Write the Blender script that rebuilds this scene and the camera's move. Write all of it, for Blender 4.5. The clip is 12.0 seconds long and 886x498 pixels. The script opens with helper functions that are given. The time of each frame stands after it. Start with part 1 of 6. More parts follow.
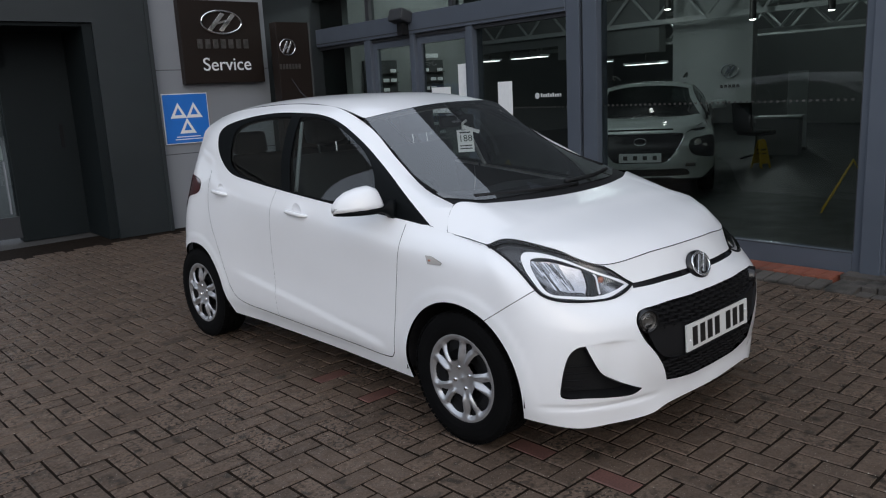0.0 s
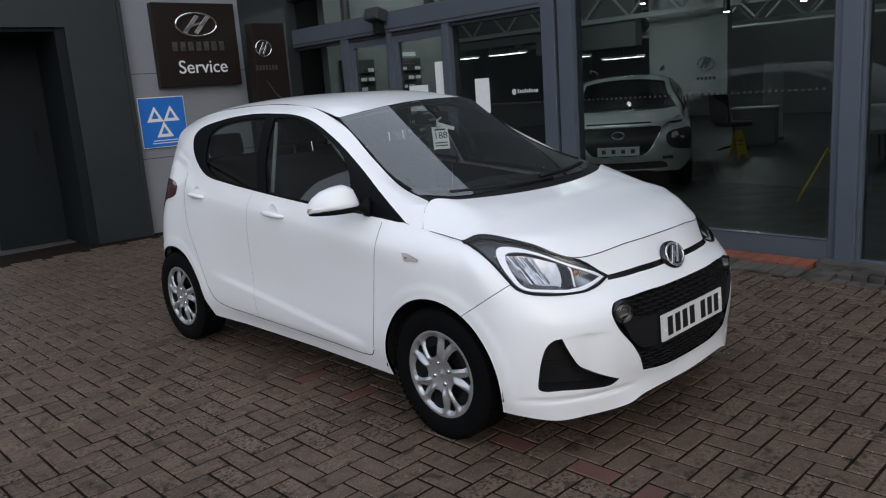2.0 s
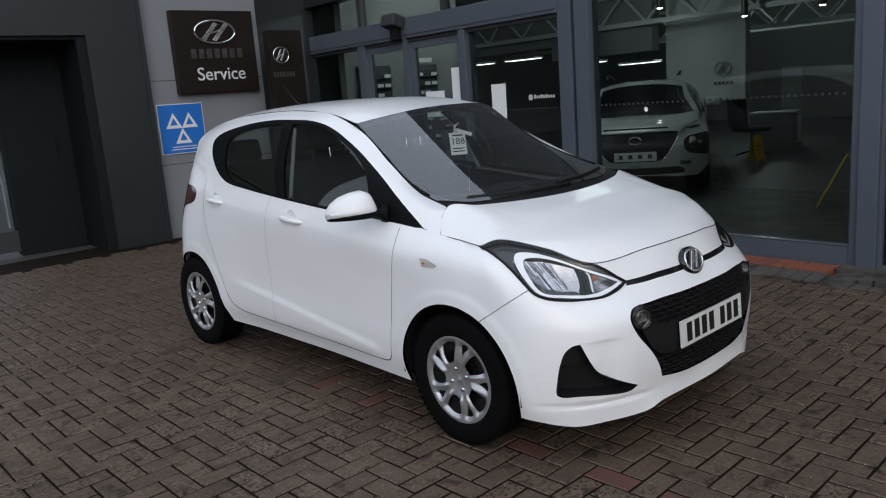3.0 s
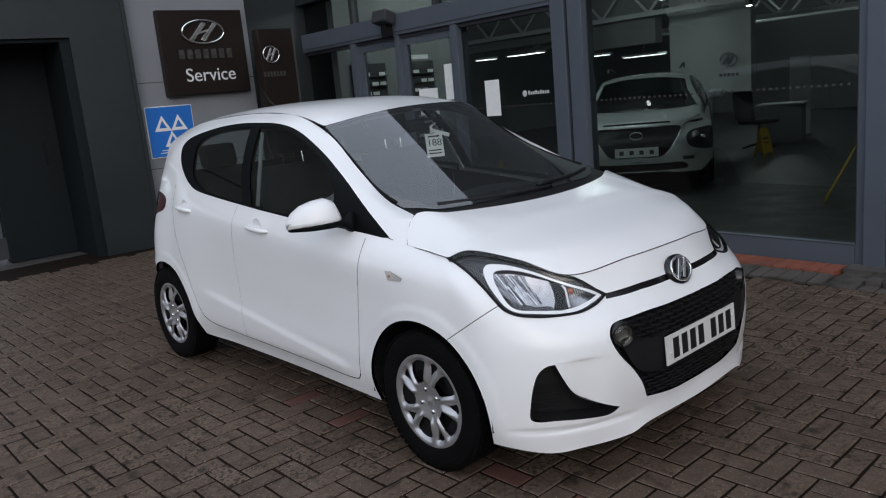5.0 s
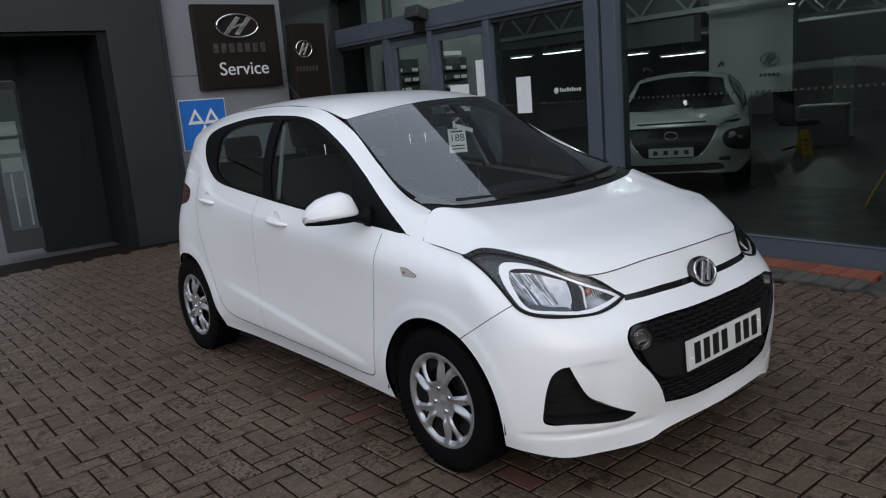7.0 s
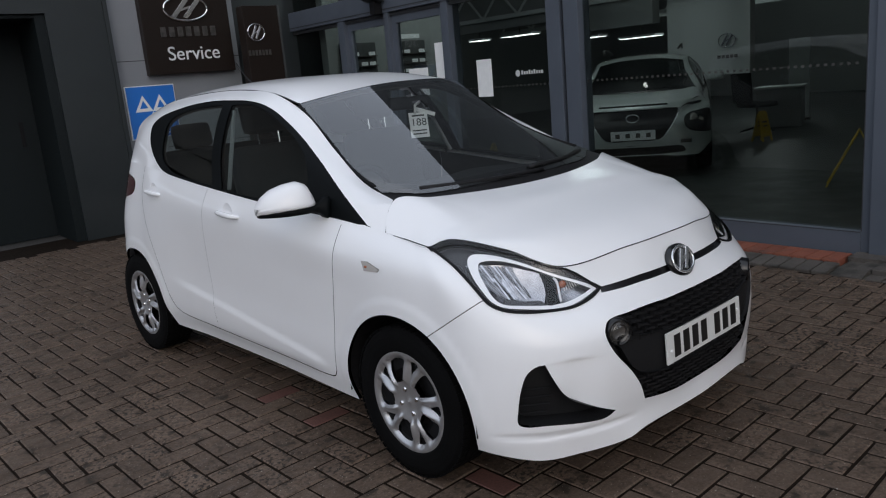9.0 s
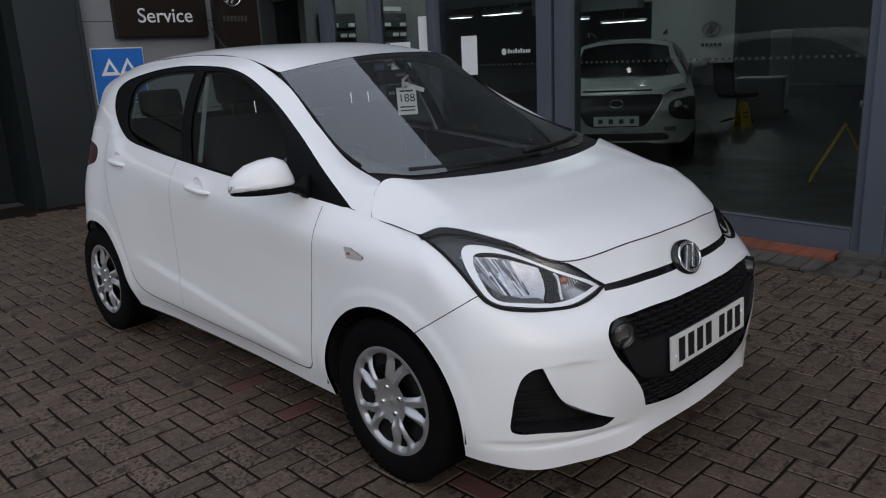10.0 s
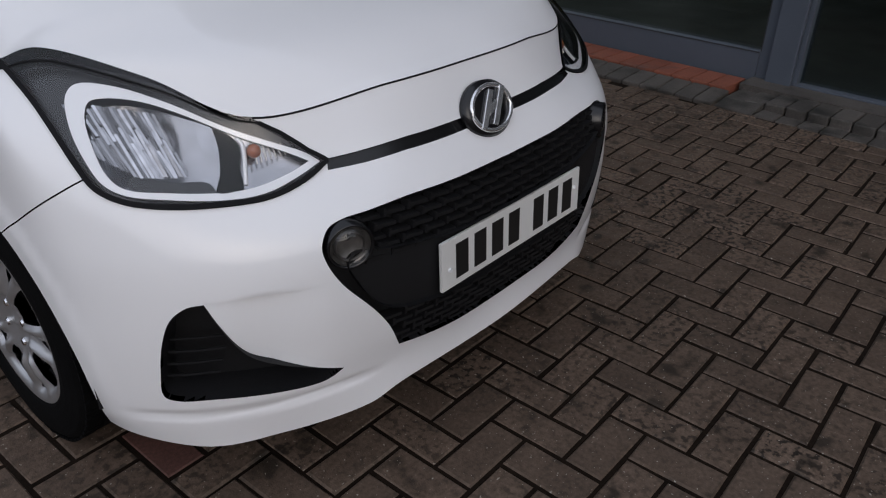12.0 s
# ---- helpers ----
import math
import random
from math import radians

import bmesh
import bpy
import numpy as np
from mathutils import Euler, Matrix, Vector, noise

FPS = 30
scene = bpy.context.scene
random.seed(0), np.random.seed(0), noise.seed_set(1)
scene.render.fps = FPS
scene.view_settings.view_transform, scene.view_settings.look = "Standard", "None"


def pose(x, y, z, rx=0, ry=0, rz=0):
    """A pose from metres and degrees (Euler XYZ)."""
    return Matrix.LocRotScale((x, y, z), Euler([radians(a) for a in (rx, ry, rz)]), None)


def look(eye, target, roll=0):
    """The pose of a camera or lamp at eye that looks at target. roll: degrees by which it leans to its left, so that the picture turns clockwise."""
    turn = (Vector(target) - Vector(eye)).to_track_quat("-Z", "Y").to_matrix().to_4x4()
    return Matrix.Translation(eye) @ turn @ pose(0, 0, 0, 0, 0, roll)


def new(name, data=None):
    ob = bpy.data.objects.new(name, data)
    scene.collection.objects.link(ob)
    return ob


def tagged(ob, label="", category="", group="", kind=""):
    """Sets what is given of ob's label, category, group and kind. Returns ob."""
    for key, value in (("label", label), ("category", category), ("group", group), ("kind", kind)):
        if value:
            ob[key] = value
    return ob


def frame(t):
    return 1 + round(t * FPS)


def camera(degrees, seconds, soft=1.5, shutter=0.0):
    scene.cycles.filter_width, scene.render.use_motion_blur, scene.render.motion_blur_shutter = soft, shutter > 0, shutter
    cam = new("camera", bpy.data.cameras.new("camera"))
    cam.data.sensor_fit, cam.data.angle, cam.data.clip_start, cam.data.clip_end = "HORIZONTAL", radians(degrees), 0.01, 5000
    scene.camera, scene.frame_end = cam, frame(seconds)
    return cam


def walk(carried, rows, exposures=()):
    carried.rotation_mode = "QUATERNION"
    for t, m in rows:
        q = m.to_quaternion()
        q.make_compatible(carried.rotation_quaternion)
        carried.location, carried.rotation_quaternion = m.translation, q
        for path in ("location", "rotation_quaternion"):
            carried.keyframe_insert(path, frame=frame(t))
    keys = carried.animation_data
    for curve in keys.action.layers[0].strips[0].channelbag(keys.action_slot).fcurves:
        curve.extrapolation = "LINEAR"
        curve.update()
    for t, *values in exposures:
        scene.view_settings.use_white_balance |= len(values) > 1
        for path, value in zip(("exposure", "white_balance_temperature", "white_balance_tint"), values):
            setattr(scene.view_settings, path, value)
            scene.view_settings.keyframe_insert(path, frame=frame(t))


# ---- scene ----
cam = camera(60.2, 12.0, soft=1.15)
PATH = [
    (0, (-0.156, -0.051, 1.482), (1.174, 1.387, 1.081), -2.9),
    (0.5, (-0.166, -0.062, 1.481), (1.154, 1.393, 1.109), -4.4),
    (1, (-0.163, -0.087, 1.475), (1.179, 1.342, 1.078), -4.3),
    (1.5, (-0.144, -0.087, 1.475), (1.21, 1.325, 1.062), -4.4),
    (2, (-0.139, -0.086, 1.476), (1.219, 1.324, 1.068), -4.1),
    (2.5, (-0.149, -0.086, 1.477), (1.207, 1.327, 1.072), -4.3),
    (3, (-0.148, -0.082, 1.477), (1.184, 1.358, 1.086), -4.3),
    (3.2, (-0.148, -0.072, 1.468), (1.196, 1.357, 1.079), -4.4),
    (5, (0.148, -0.029, 1.475), (1.457, 1.431, 1.077), -5.3),
    (5.5, (0.218, -0.038, 1.462), (1.464, 1.476, 1.072), -7.3),
    (6, (0.223, -0.052, 1.459), (1.459, 1.47, 1.067), -7.8),
    (6.5, (0.231, -0.031, 1.448), (1.465, 1.493, 1.056), -5.5),
    (8.3, (0.24, -0.045, 1.478), (1.493, 1.463, 1.083), -3.8),
    (8.5, (0.254, -0.016, 1.459), (1.535, 1.471, 1.073), -4.1),
    (9, (0.347, 0.119, 1.437), (1.657, 1.565, 0.997), -5.1),
    (9.5, (0.402, 0.268, 1.441), (1.74, 1.668, 0.938), -2.9),
    (10, (0.445, 0.327, 1.425), (1.8, 1.71, 0.926), -2.6),
    (10.5, (0.611, 0.364, 1.394), (1.963, 1.724, 0.827), -4.0),
    (11, (0.943, 0.36, 1.376), (2.352, 1.646, 0.776), -1.2),
    (11.5, (1.168, 0.414, 1.334), (2.617, 1.592, 0.618), 0.4),
    (12, (1.517, 0.606, 1.258), (2.858, 1.711, 0.269), 1.2),
]
walk(cam, [(t, look(eye, target, roll)) for t, eye, target, roll in PATH],
     [(0, 0.31, 6340, 10), (5, 0.27, 6340, 10), (6.2, 0.22, 6340, 10), (8.5, 0.20, 6350, 10.5), (9.0, 0.14, 6360, 11), (10, -0.02, 6380, 11), (10.5, -0.08, 6390, 11.5), (11, -0.12, 6400, 12), (12, -0.11, 6430, 13.5)])

# ---- daylight: bright overcast, soft sun from high behind the camera ----
world = bpy.data.worlds.new("overcast")
scene.world = world
world.use_nodes = True
wn = world.node_tree.nodes
wl = world.node_tree.links
sky = wn.new("ShaderNodeTexSky")
sky.sky_type = "NISHITA"
sky.sun_disc = False
sky.sun_elevation = radians(26)
sky.sun_rotation = radians(215)
sky.dust_density = 3.0
grey_sky = wn.new("ShaderNodeHueSaturation")
grey_sky.inputs["Saturation"].default_value = 0.6
wl.new(sky.outputs[0], grey_sky.inputs["Color"])
overcast = wn.new("ShaderNodeMix")
overcast.data_type = "RGBA"
overcast.inputs["Factor"].default_value = 0.6
overcast.inputs["B"].default_value = (7.8, 8.6, 9.9, 1)
wl.new(grey_sky.outputs[0], overcast.inputs["A"])
wl.new(overcast.outputs["Result"], wn["Background"].inputs["Color"])
wn["Background"].inputs["Strength"].default_value = 0.117
sun_data = bpy.data.lights.new("sun", "SUN")
sun_data.energy = 0.38
sun_data.angle = radians(140)
sun_data.color = (1.0, 0.98, 0.96)
sun = new("sun", sun_data)
sun.matrix_world = look((0, 0, 20), (6.0, 7.0, 15.5))


# ---- materials ----
def mat(name, base, rough=0.5, metal=0.0, vary=0.0, scale=6.0, fine=0.0, fine_scale=120.0, bump=0.0, bump_scale=200.0,
        coat=0.0, rough_vary=0.0, island=0.0, each=0.0, spec=0.5, coat_rough=0.04, specks=None, mottle=None, dirt=None, dirt_scale=1.5, dirt_low=0.55, dirt_high=0.75):
    """Principled surface with colour variation at two scales, optional dirt patches, relief and per-piece variation."""
    m = bpy.data.materials.new(name)
    m.use_nodes = True
    n, k = m.node_tree.nodes, m.node_tree.links
    p = n["Principled BSDF"]
    p.inputs["Roughness"].default_value = rough
    p.inputs["Metallic"].default_value = metal
    p.inputs["Coat Weight"].default_value = coat
    p.inputs["Coat Roughness"].default_value = coat_rough
    p.inputs["Specular IOR Level"].default_value = spec
    co = n.new("ShaderNodeTexCoord").outputs["Object"]
    if each:
        geo = n.new("ShaderNodeNewGeometry").outputs["Position"]
        co = geo
    col = None

    def noise_at(sc, detail=4.0):
        t = n.new("ShaderNodeTexNoise")
        t.inputs["Scale"].default_value = sc
        t.inputs["Detail"].default_value = detail
        k.new(co, t.inputs["Vector"])
        return t.outputs["Fac"]

    def ramp(fac, lo, hi, a=0.0, b=1.0):
        r = n.new("ShaderNodeMapRange")
        r.inputs["From Min"].default_value, r.inputs["From Max"].default_value = lo, hi
        r.inputs["To Min"].default_value, r.inputs["To Max"].default_value = a, b
        k.new(fac, r.inputs["Value"])
        return r.outputs["Result"]

    def times(c, fac):
        x = n.new("ShaderNodeVectorMath")
        x.operation = "SCALE"
        if hasattr(c, "is_linked") or hasattr(c, "links"):
            k.new(c, x.inputs[0])
        else:
            x.inputs[0].default_value = c
        k.new(fac, x.inputs["Scale"])
        return x.outputs[0]

    col = n.new("ShaderNodeRGB").outputs[0]
    col.default_value = (*base, 1)
    if vary:
        col = times(col, ramp(noise_at(scale), 0.3, 0.7, 1 - vary, 1 + vary))
    if fine:
        col = times(col, ramp(noise_at(fine_scale, 6.0), 0.3, 0.7, 1 - fine, 1 + fine))
    if island:
        isl = n.new("ShaderNodeNewGeometry").outputs["Random Per Island"]
        col = times(col, ramp(isl, 0, 1, 1 - island, 1 + island))
    if each:
        ob = n.new("ShaderNodeObjectInfo").outputs["Random"]
        col = times(col, ramp(ob, 0, 1, 1 - each, 1 + each))
    if dirt:
        mix = n.new("ShaderNodeMix")
        mix.data_type = "RGBA"
        k.new(ramp(noise_at(dirt_scale, 8.0), dirt_low, dirt_high), mix.inputs["Factor"])
        k.new(col, mix.inputs["A"])
        mix.inputs["B"].default_value = (*dirt, 1)
        col = mix.outputs["Result"]
    if mottle:
        # dark lichen-like spotting, heavy on some blocks and thin on others
        pick = n.new("ShaderNodeNewGeometry").outputs["Random Per Island"] if island else n.new("ShaderNodeObjectInfo").outputs["Random"]
        heavy = n.new("ShaderNodeMath")
        heavy.operation = "MULTIPLY"
        wide = n.new("ShaderNodeMath")
        wide.operation = "ADD"
        k.new(ramp(pick, 0.35, 1.0, 0.0, 0.7), wide.inputs[0])
        k.new(ramp(noise_at(1.7, 3.0), 0.42, 0.62, 0.0, 0.6), wide.inputs[1])
        k.new(ramp(noise_at(52, 7.0), 0.49, 0.60), heavy.inputs[0])
        k.new(wide.outputs[0], heavy.inputs[1])
        mix = n.new("ShaderNodeMix")
        mix.data_type = "RGBA"
        k.new(heavy.outputs[0], mix.inputs["Factor"])
        k.new(col, mix.inputs["A"])
        mix.inputs["B"].default_value = (*mottle, 1)
        col = mix.outputs["Result"]
    if specks:
        mix = n.new("ShaderNodeMix")
        mix.data_type = "RGBA"
        k.new(ramp(noise_at(120, 2.0), 0.69, 0.72), mix.inputs["Factor"])
        k.new(col, mix.inputs["A"])
        mix.inputs["B"].default_value = (*specks, 1)
        col = mix.outputs["Result"]
    k.new(col, p.inputs["Base Color"])
    if rough_vary:
        k.new(ramp(noise_at(scale * 2.3), 0.3, 0.7, max(0.02, rough - rough_vary), rough + rough_vary), p.inputs["Roughness"])
    if bump:
        b = n.new("ShaderNodeBump")
        b.inputs["Strength"].default_value = bump
        b.inputs["Distance"].default_value = 0.002
        k.new(noise_at(bump_scale, 5.0), b.inputs["Height"])
        k.new(b.outputs[0], p.inputs["Normal"])
    return m


def glass(name, tint, gloss_rough=0.0, ior=1.5, gain=1.0):
    """Thin pane: tinted see-through with a Fresnel-weighted mirror gloss."""
    m = bpy.data.materials.new(name)
    m.use_nodes = True
    n, k = m.node_tree.nodes, m.node_tree.links
    n.remove(n["Principled BSDF"])
    t = n.new("ShaderNodeBsdfTransparent")
    t.inputs["Color"].default_value = (*tint, 1)
    g = n.new("ShaderNodeBsdfGlossy")
    g.inputs["Roughness"].default_value = gloss_rough
    fr = n.new("ShaderNodeLayerWeight")
    fr.inputs["Blend"].default_value = 0.5
    steep = n.new("ShaderNodeMath")
    steep.operation = "POWER"
    steep.inputs[1].default_value = 5.0
    k.new(fr.outputs["Facing"], steep.inputs[0])
    face_on = ((ior - 1) / (ior + 1)) ** 2
    up = n.new("ShaderNodeMath")
    up.operation, up.use_clamp = "MULTIPLY_ADD", True
    up.inputs[1].default_value = gain * (1 - face_on)
    up.inputs[2].default_value = gain * face_on
    k.new(steep.outputs[0], up.inputs[0])
    mix = n.new("ShaderNodeMixShader")
    k.new(up.outputs[0], mix.inputs[0])
    k.new(t.outputs[0], mix.inputs[1])
    k.new(g.outputs[0], mix.inputs[2])
    k.new(mix.outputs[0], n["Material Output"].inputs["Surface"])
    return m


def glow(name, colour, strength):
    m = bpy.data.materials.new(name)
    m.use_nodes = True
    p = m.node_tree.nodes["Principled BSDF"]
    p.inputs["Base Color"].default_value = (*colour, 1)
    p.inputs["Emission Color"].default_value = (*colour, 1)
    p.inputs["Emission Strength"].default_value = strength
    return m


M_WHITE = mat("white_paint", (0.86, 0.86, 0.87), 0.42, coat=0.8, coat_rough=0.035, vary=0.012, scale=2.0)
M_GAP = mat("dark_gap", (0.008, 0.008, 0.009), 0.8, spec=0.2)
M_BLACK = mat("black_plastic", (0.013, 0.013, 0.014), 0.5, fine=0.15, fine_scale=300, bump=0.15, bump_scale=900, spec=0.2)
M_GLOSS = mat("gloss_black", (0.006, 0.006, 0.007), 0.22)
M_RUBBER = mat("tyre_rubber", (0.0038, 0.0038, 0.0040), 0.85, spec=0.08, vary=0.2, scale=9, fine=0.2, fine_scale=150, bump=0.3, bump_scale=400)
M_SILVER = mat("silver_trim", (0.50, 0.50, 0.51), 0.34, metal=0.75, vary=0.06, scale=12)
M_CHROME = mat("chrome", (0.86, 0.86, 0.87), 0.08, metal=1.0)
M_BADGE = mat("satin_chrome", (0.88, 0.88, 0.89), 0.22, metal=0.9)
M_STEEL = mat("dark_steel", (0.10, 0.095, 0.09), 0.5, metal=0.8, vary=0.3, scale=20)
M_GLASS = glass("car_glass", (0.86, 0.90, 0.89), ior=1.52, gain=5.0)
M_SIDEGLASS = glass("car_side_glass", (0.64, 0.70, 0.69), ior=1.5, gain=2.0)
M_TRIMBLACK = mat("satin_black_trim", (0.0045, 0.0055, 0.006), 0.5, spec=0.07, fine=0.1, fine_scale=300)
M_DARKGLASS = glass("dark_car_glass", (0.10, 0.115, 0.115), ior=1.5, gain=1.2)
# darker copy of the wall cladding; the doorway's shade is in this colour
M_RECESS_SHADE = mat("shaded_recess", (0.0070, 0.0105, 0.0118), 0.6, spec=0.2, vary=0.1, scale=1.5, fine=0.05)
M_LENS = glass("lamp_lens", (0.96, 0.965, 0.97), ior=1.5, gain=1.3)
M_REDLENS = mat("red_lens", (0.055, 0.004, 0.006), 0.12, coat=1.0)
M_AMBER = mat("amber_bulb", (0.36, 0.11, 0.05), 0.2, coat=0.5)
M_CLEARLENS = mat("clear_lens", (0.74, 0.70, 0.66), 0.15, metal=0.4, coat=1.0)
M_BOWL = mat("smoky_bowl", (0.20, 0.19, 0.18), 0.25, metal=0.7, vary=0.2, scale=60)
M_REFLECT = mat("lamp_reflector", (0.46, 0.46, 0.48), 0.2, metal=1.0, vary=0.10, scale=40)
# island tones the chrome facets unevenly, in place of their bright and dark reflections
M_FACET = mat("lamp_facets", (0.42, 0.42, 0.44), 0.15, metal=1.0, vary=0.15, scale=45, island=0.75)
M_LAMPDARK = mat("lamp_bezel_grey", (0.028, 0.029, 0.033), 0.22)
M_LAMPLIGHT = mat("lamp_bezel_silver", (0.95, 0.95, 0.96), 0.25, metal=0.15)
M_PLATE = mat("plate_white", (0.70, 0.70, 0.68), 0.35, vary=0.03, scale=15)
M_INK = mat("black_ink", (0.012, 0.012, 0.012), 0.4)
M_SEAT = mat("seat_cloth", (0.026, 0.028, 0.030), 0.9, fine=0.25, fine_scale=400, bump=0.3, bump_scale=700)
M_DASH = mat("dash_plastic", (0.018, 0.0185, 0.020), 0.7, spec=0.2, fine=0.1, bump=0.2, bump_scale=900)
M_BELT = mat("belt_webbing", (0.30, 0.31, 0.32), 0.8, fine=0.2, fine_scale=300)
M_LINER = mat("headlining", (0.26, 0.26, 0.255), 0.9, vary=0.03)
M_PAPER = mat("white_paper", (0.82, 0.83, 0.83), 0.7, vary=0.03, scale=20)
M_PAVER = mat("paver_brown", (0.108, 0.0755, 0.055), 0.62, spec=0.28, vary=0.18, specks=(0.34, 0.31, 0.26), mottle=(0.020, 0.0145, 0.0105), scale=7, fine=0.28, fine_scale=90, bump=0.55, bump_scale=260,
              each=0.2, rough_vary=0.2, dirt=(0.034, 0.025, 0.018), dirt_scale=11.0, dirt_low=0.58, dirt_high=0.68)
M_PAVERS = mat("paver_brown_field", (0.108, 0.0755, 0.055), 0.62, spec=0.28, vary=0.18, specks=(0.34, 0.31, 0.26), mottle=(0.020, 0.0145, 0.0105), scale=7, fine=0.28, fine_scale=90, bump=0.55, bump_scale=260,
               island=0.2, rough_vary=0.2, dirt=(0.034, 0.025, 0.018), dirt_scale=11.0, dirt_low=0.58, dirt_high=0.68)
M_PAVRED = mat("paver_red", (0.118, 0.053, 0.041), 0.65, vary=0.15, scale=8, fine=0.25, bump=0.5, bump_scale=260, each=0.15)
M_JOINT = mat("joint_sand", (0.012, 0.0078, 0.0052), 0.95, spec=0.1, vary=0.3, scale=12, fine=0.3, bump=0.6, bump_scale=150)
M_TARMAC = mat("tarmac", (0.06, 0.058, 0.056), 0.8, vary=0.15, scale=1.2, fine=0.3, fine_scale=200, bump=0.6, bump_scale=300)
M_DARKWALL = mat("dark_grey_cladding", (0.0150, 0.0198, 0.0220), 0.5, vary=0.08, scale=1.3, fine=0.05, bump=0.08, bump_scale=300, rough_vary=0.08)
M_LIGHTWALL = mat("silver_grey_cladding", (0.215, 0.225, 0.247), 0.5, vary=0.05, scale=1.5, fine=0.03, rough_vary=0.08)
M_FRAME = mat("grey_aluminium", (0.082, 0.096, 0.120), 0.42, vary=0.05, scale=3, rough_vary=0.06)
M_FRAMEDARK = mat("dark_gasket", (0.03, 0.032, 0.036), 0.6)
M_SHOPGLASS = glass("shop_glass", (0.70, 0.735, 0.725), ior=1.5, gain=0.7)
M_BROWN = mat("brown_sign_face", (0.0138, 0.0088, 0.0068), 0.45, spec=0.25, vary=0.06, scale=3)
M_BLUE = mat("blue_sign", (0.016, 0.155, 0.56), 0.45, vary=0.04, scale=4)
M_SIGNWHITE = mat("sign_white", (0.78, 0.79, 0.80), 0.5)
M_TILE = mat("showroom_floor", (0.040, 0.046, 0.044), 0.45, spec=0.3, vary=0.08, scale=1.5, rough_vary=0.06)
M_INWALL = mat("showroom_wall", (0.22, 0.23, 0.225), 0.7, vary=0.05, scale=1.0)
M_INDARK = mat("showroom_dark_wall", (0.045, 0.047, 0.048), 0.6, vary=0.1, scale=1.0)
M_INPALE = mat("showroom_pale_panel", (0.54, 0.56, 0.55), 0.6, vary=0.04, scale=1.0)
M_YELLOW = mat("yellow_plastic", (0.55, 0.36, 0.015), 0.4, vary=0.05)
M_REDTILE = mat("red_threshold_tile", (0.21, 0.066, 0.038), 0.6, vary=0.12, scale=10, fine=0.2, bump=0.4, each=0.12,
                dirt=(0.10, 0.06, 0.05), dirt_scale=7, dirt_low=0.6, dirt_high=0.8)
M_KERB = mat("kerb_block", (0.078, 0.069, 0.061), 0.62, vary=0.2, scale=7, fine=0.25, bump=0.6, bump_scale=220, each=0.18,
             dirt=(0.014, 0.014, 0.011), dirt_scale=4.5, dirt_low=0.52, dirt_high=0.66)
M_SILVERCAR = mat("pale_silver_paint", (0.46, 0.50, 0.49), 0.35, metal=0.2, coat=1.0, coat_rough=0.02)


# ---- mesh helpers ----
def part(name, bm, material, parent=None, label="", smooth=False, m=None):
    """Links a bmesh as one mesh object, under a thing or a part."""
    me = bpy.data.meshes.new(name)
    bmesh.ops.recalc_face_normals(bm, faces=bm.faces[:])
    bm.to_mesh(me)
    bm.free()
    if smooth:
        me.shade_smooth()
    me.materials.append(material)
    ob = new(name, me)
    if parent is not None:
        ob.parent = parent
    if m is not None:
        ob.matrix_local = m
    if label:
        ob["label"] = label
    return ob


def empty(name, m, label="", category="", group="", kind=""):
    ob = new(name)
    ob.matrix_world = m
    return tagged(ob, label, category, group, kind)


def box(bm, x0, x1, y0, y1, z0, z1, bevel=0.0, m=None):
    vs = bmesh.ops.create_cube(bm, size=1.0)["verts"]
    bmesh.ops.scale(bm, vec=(x1 - x0, y1 - y0, z1 - z0), verts=vs)
    bmesh.ops.translate(bm, vec=((x0 + x1) / 2, (y0 + y1) / 2, (z0 + z1) / 2), verts=vs)
    if bevel:
        edges = list({e for v in vs for e in v.link_edges})
        r = bmesh.ops.bevel(bm, geom=edges, offset=bevel, segments=2, affect="EDGES", profile=0.6)
        vs = list({v for v in r["verts"]} | {v for v in vs if v.is_valid})
    if m is not None:
        vs = [v for v in vs if v.is_valid]
        bmesh.ops.transform(bm, matrix=m, verts=vs)
    return vs


def boxes(*specs, bevel=0.0):
    bm = bmesh.new()
    for s in specs:
        box(bm, *s, bevel=bevel)
    return bm


def prism(outline, depth, bevel=0.0, axis="y"):
    """Closed slab from a 2D outline in (x, z), from y = 0 to y = depth."""
    bm = bmesh.new()
    vs = [bm.verts.new((p[0], 0.0, p[1])) for p in outline]
    f = bm.faces.new(vs)
    r = bmesh.ops.extrude_face_region(bm, geom=[f])
    bmesh.ops.translate(bm, vec=(0, depth, 0), verts=[v for v in r["geom"] if isinstance(v, bmesh.types.BMVert)])
    if bevel:
        bmesh.ops.bevel(bm, geom=bm.edges[:], offset=bevel, segments=2, affect="EDGES")
    return bm


def lathe(profile, steps=48, axis="x"):
    """Turns (along, radius) pairs round an axis."""
    bm = bmesh.new()
    rings = []
    for k in range(steps):
        a = 2 * math.pi * k / steps
        ring = []
        for s, r in profile:
            c, d = r * math.cos(a), r * math.sin(a)
            ring.append(bm.verts.new({"x": (s, c, d), "y": (c, s, d), "z": (c, d, s)}[axis]))
        rings.append(ring)
    for k in range(steps):
        a, b = rings[k], rings[(k + 1) % steps]
        for i in range(len(profile) - 1):
            if profile[i][1] < 1e-6 and profile[i + 1][1] < 1e-6:
                continue
            bm.faces.new((a[i], a[i + 1], b[i + 1], b[i]))
    bmesh.ops.remove_doubles(bm, verts=bm.verts[:], dist=1e-6)
    return bm


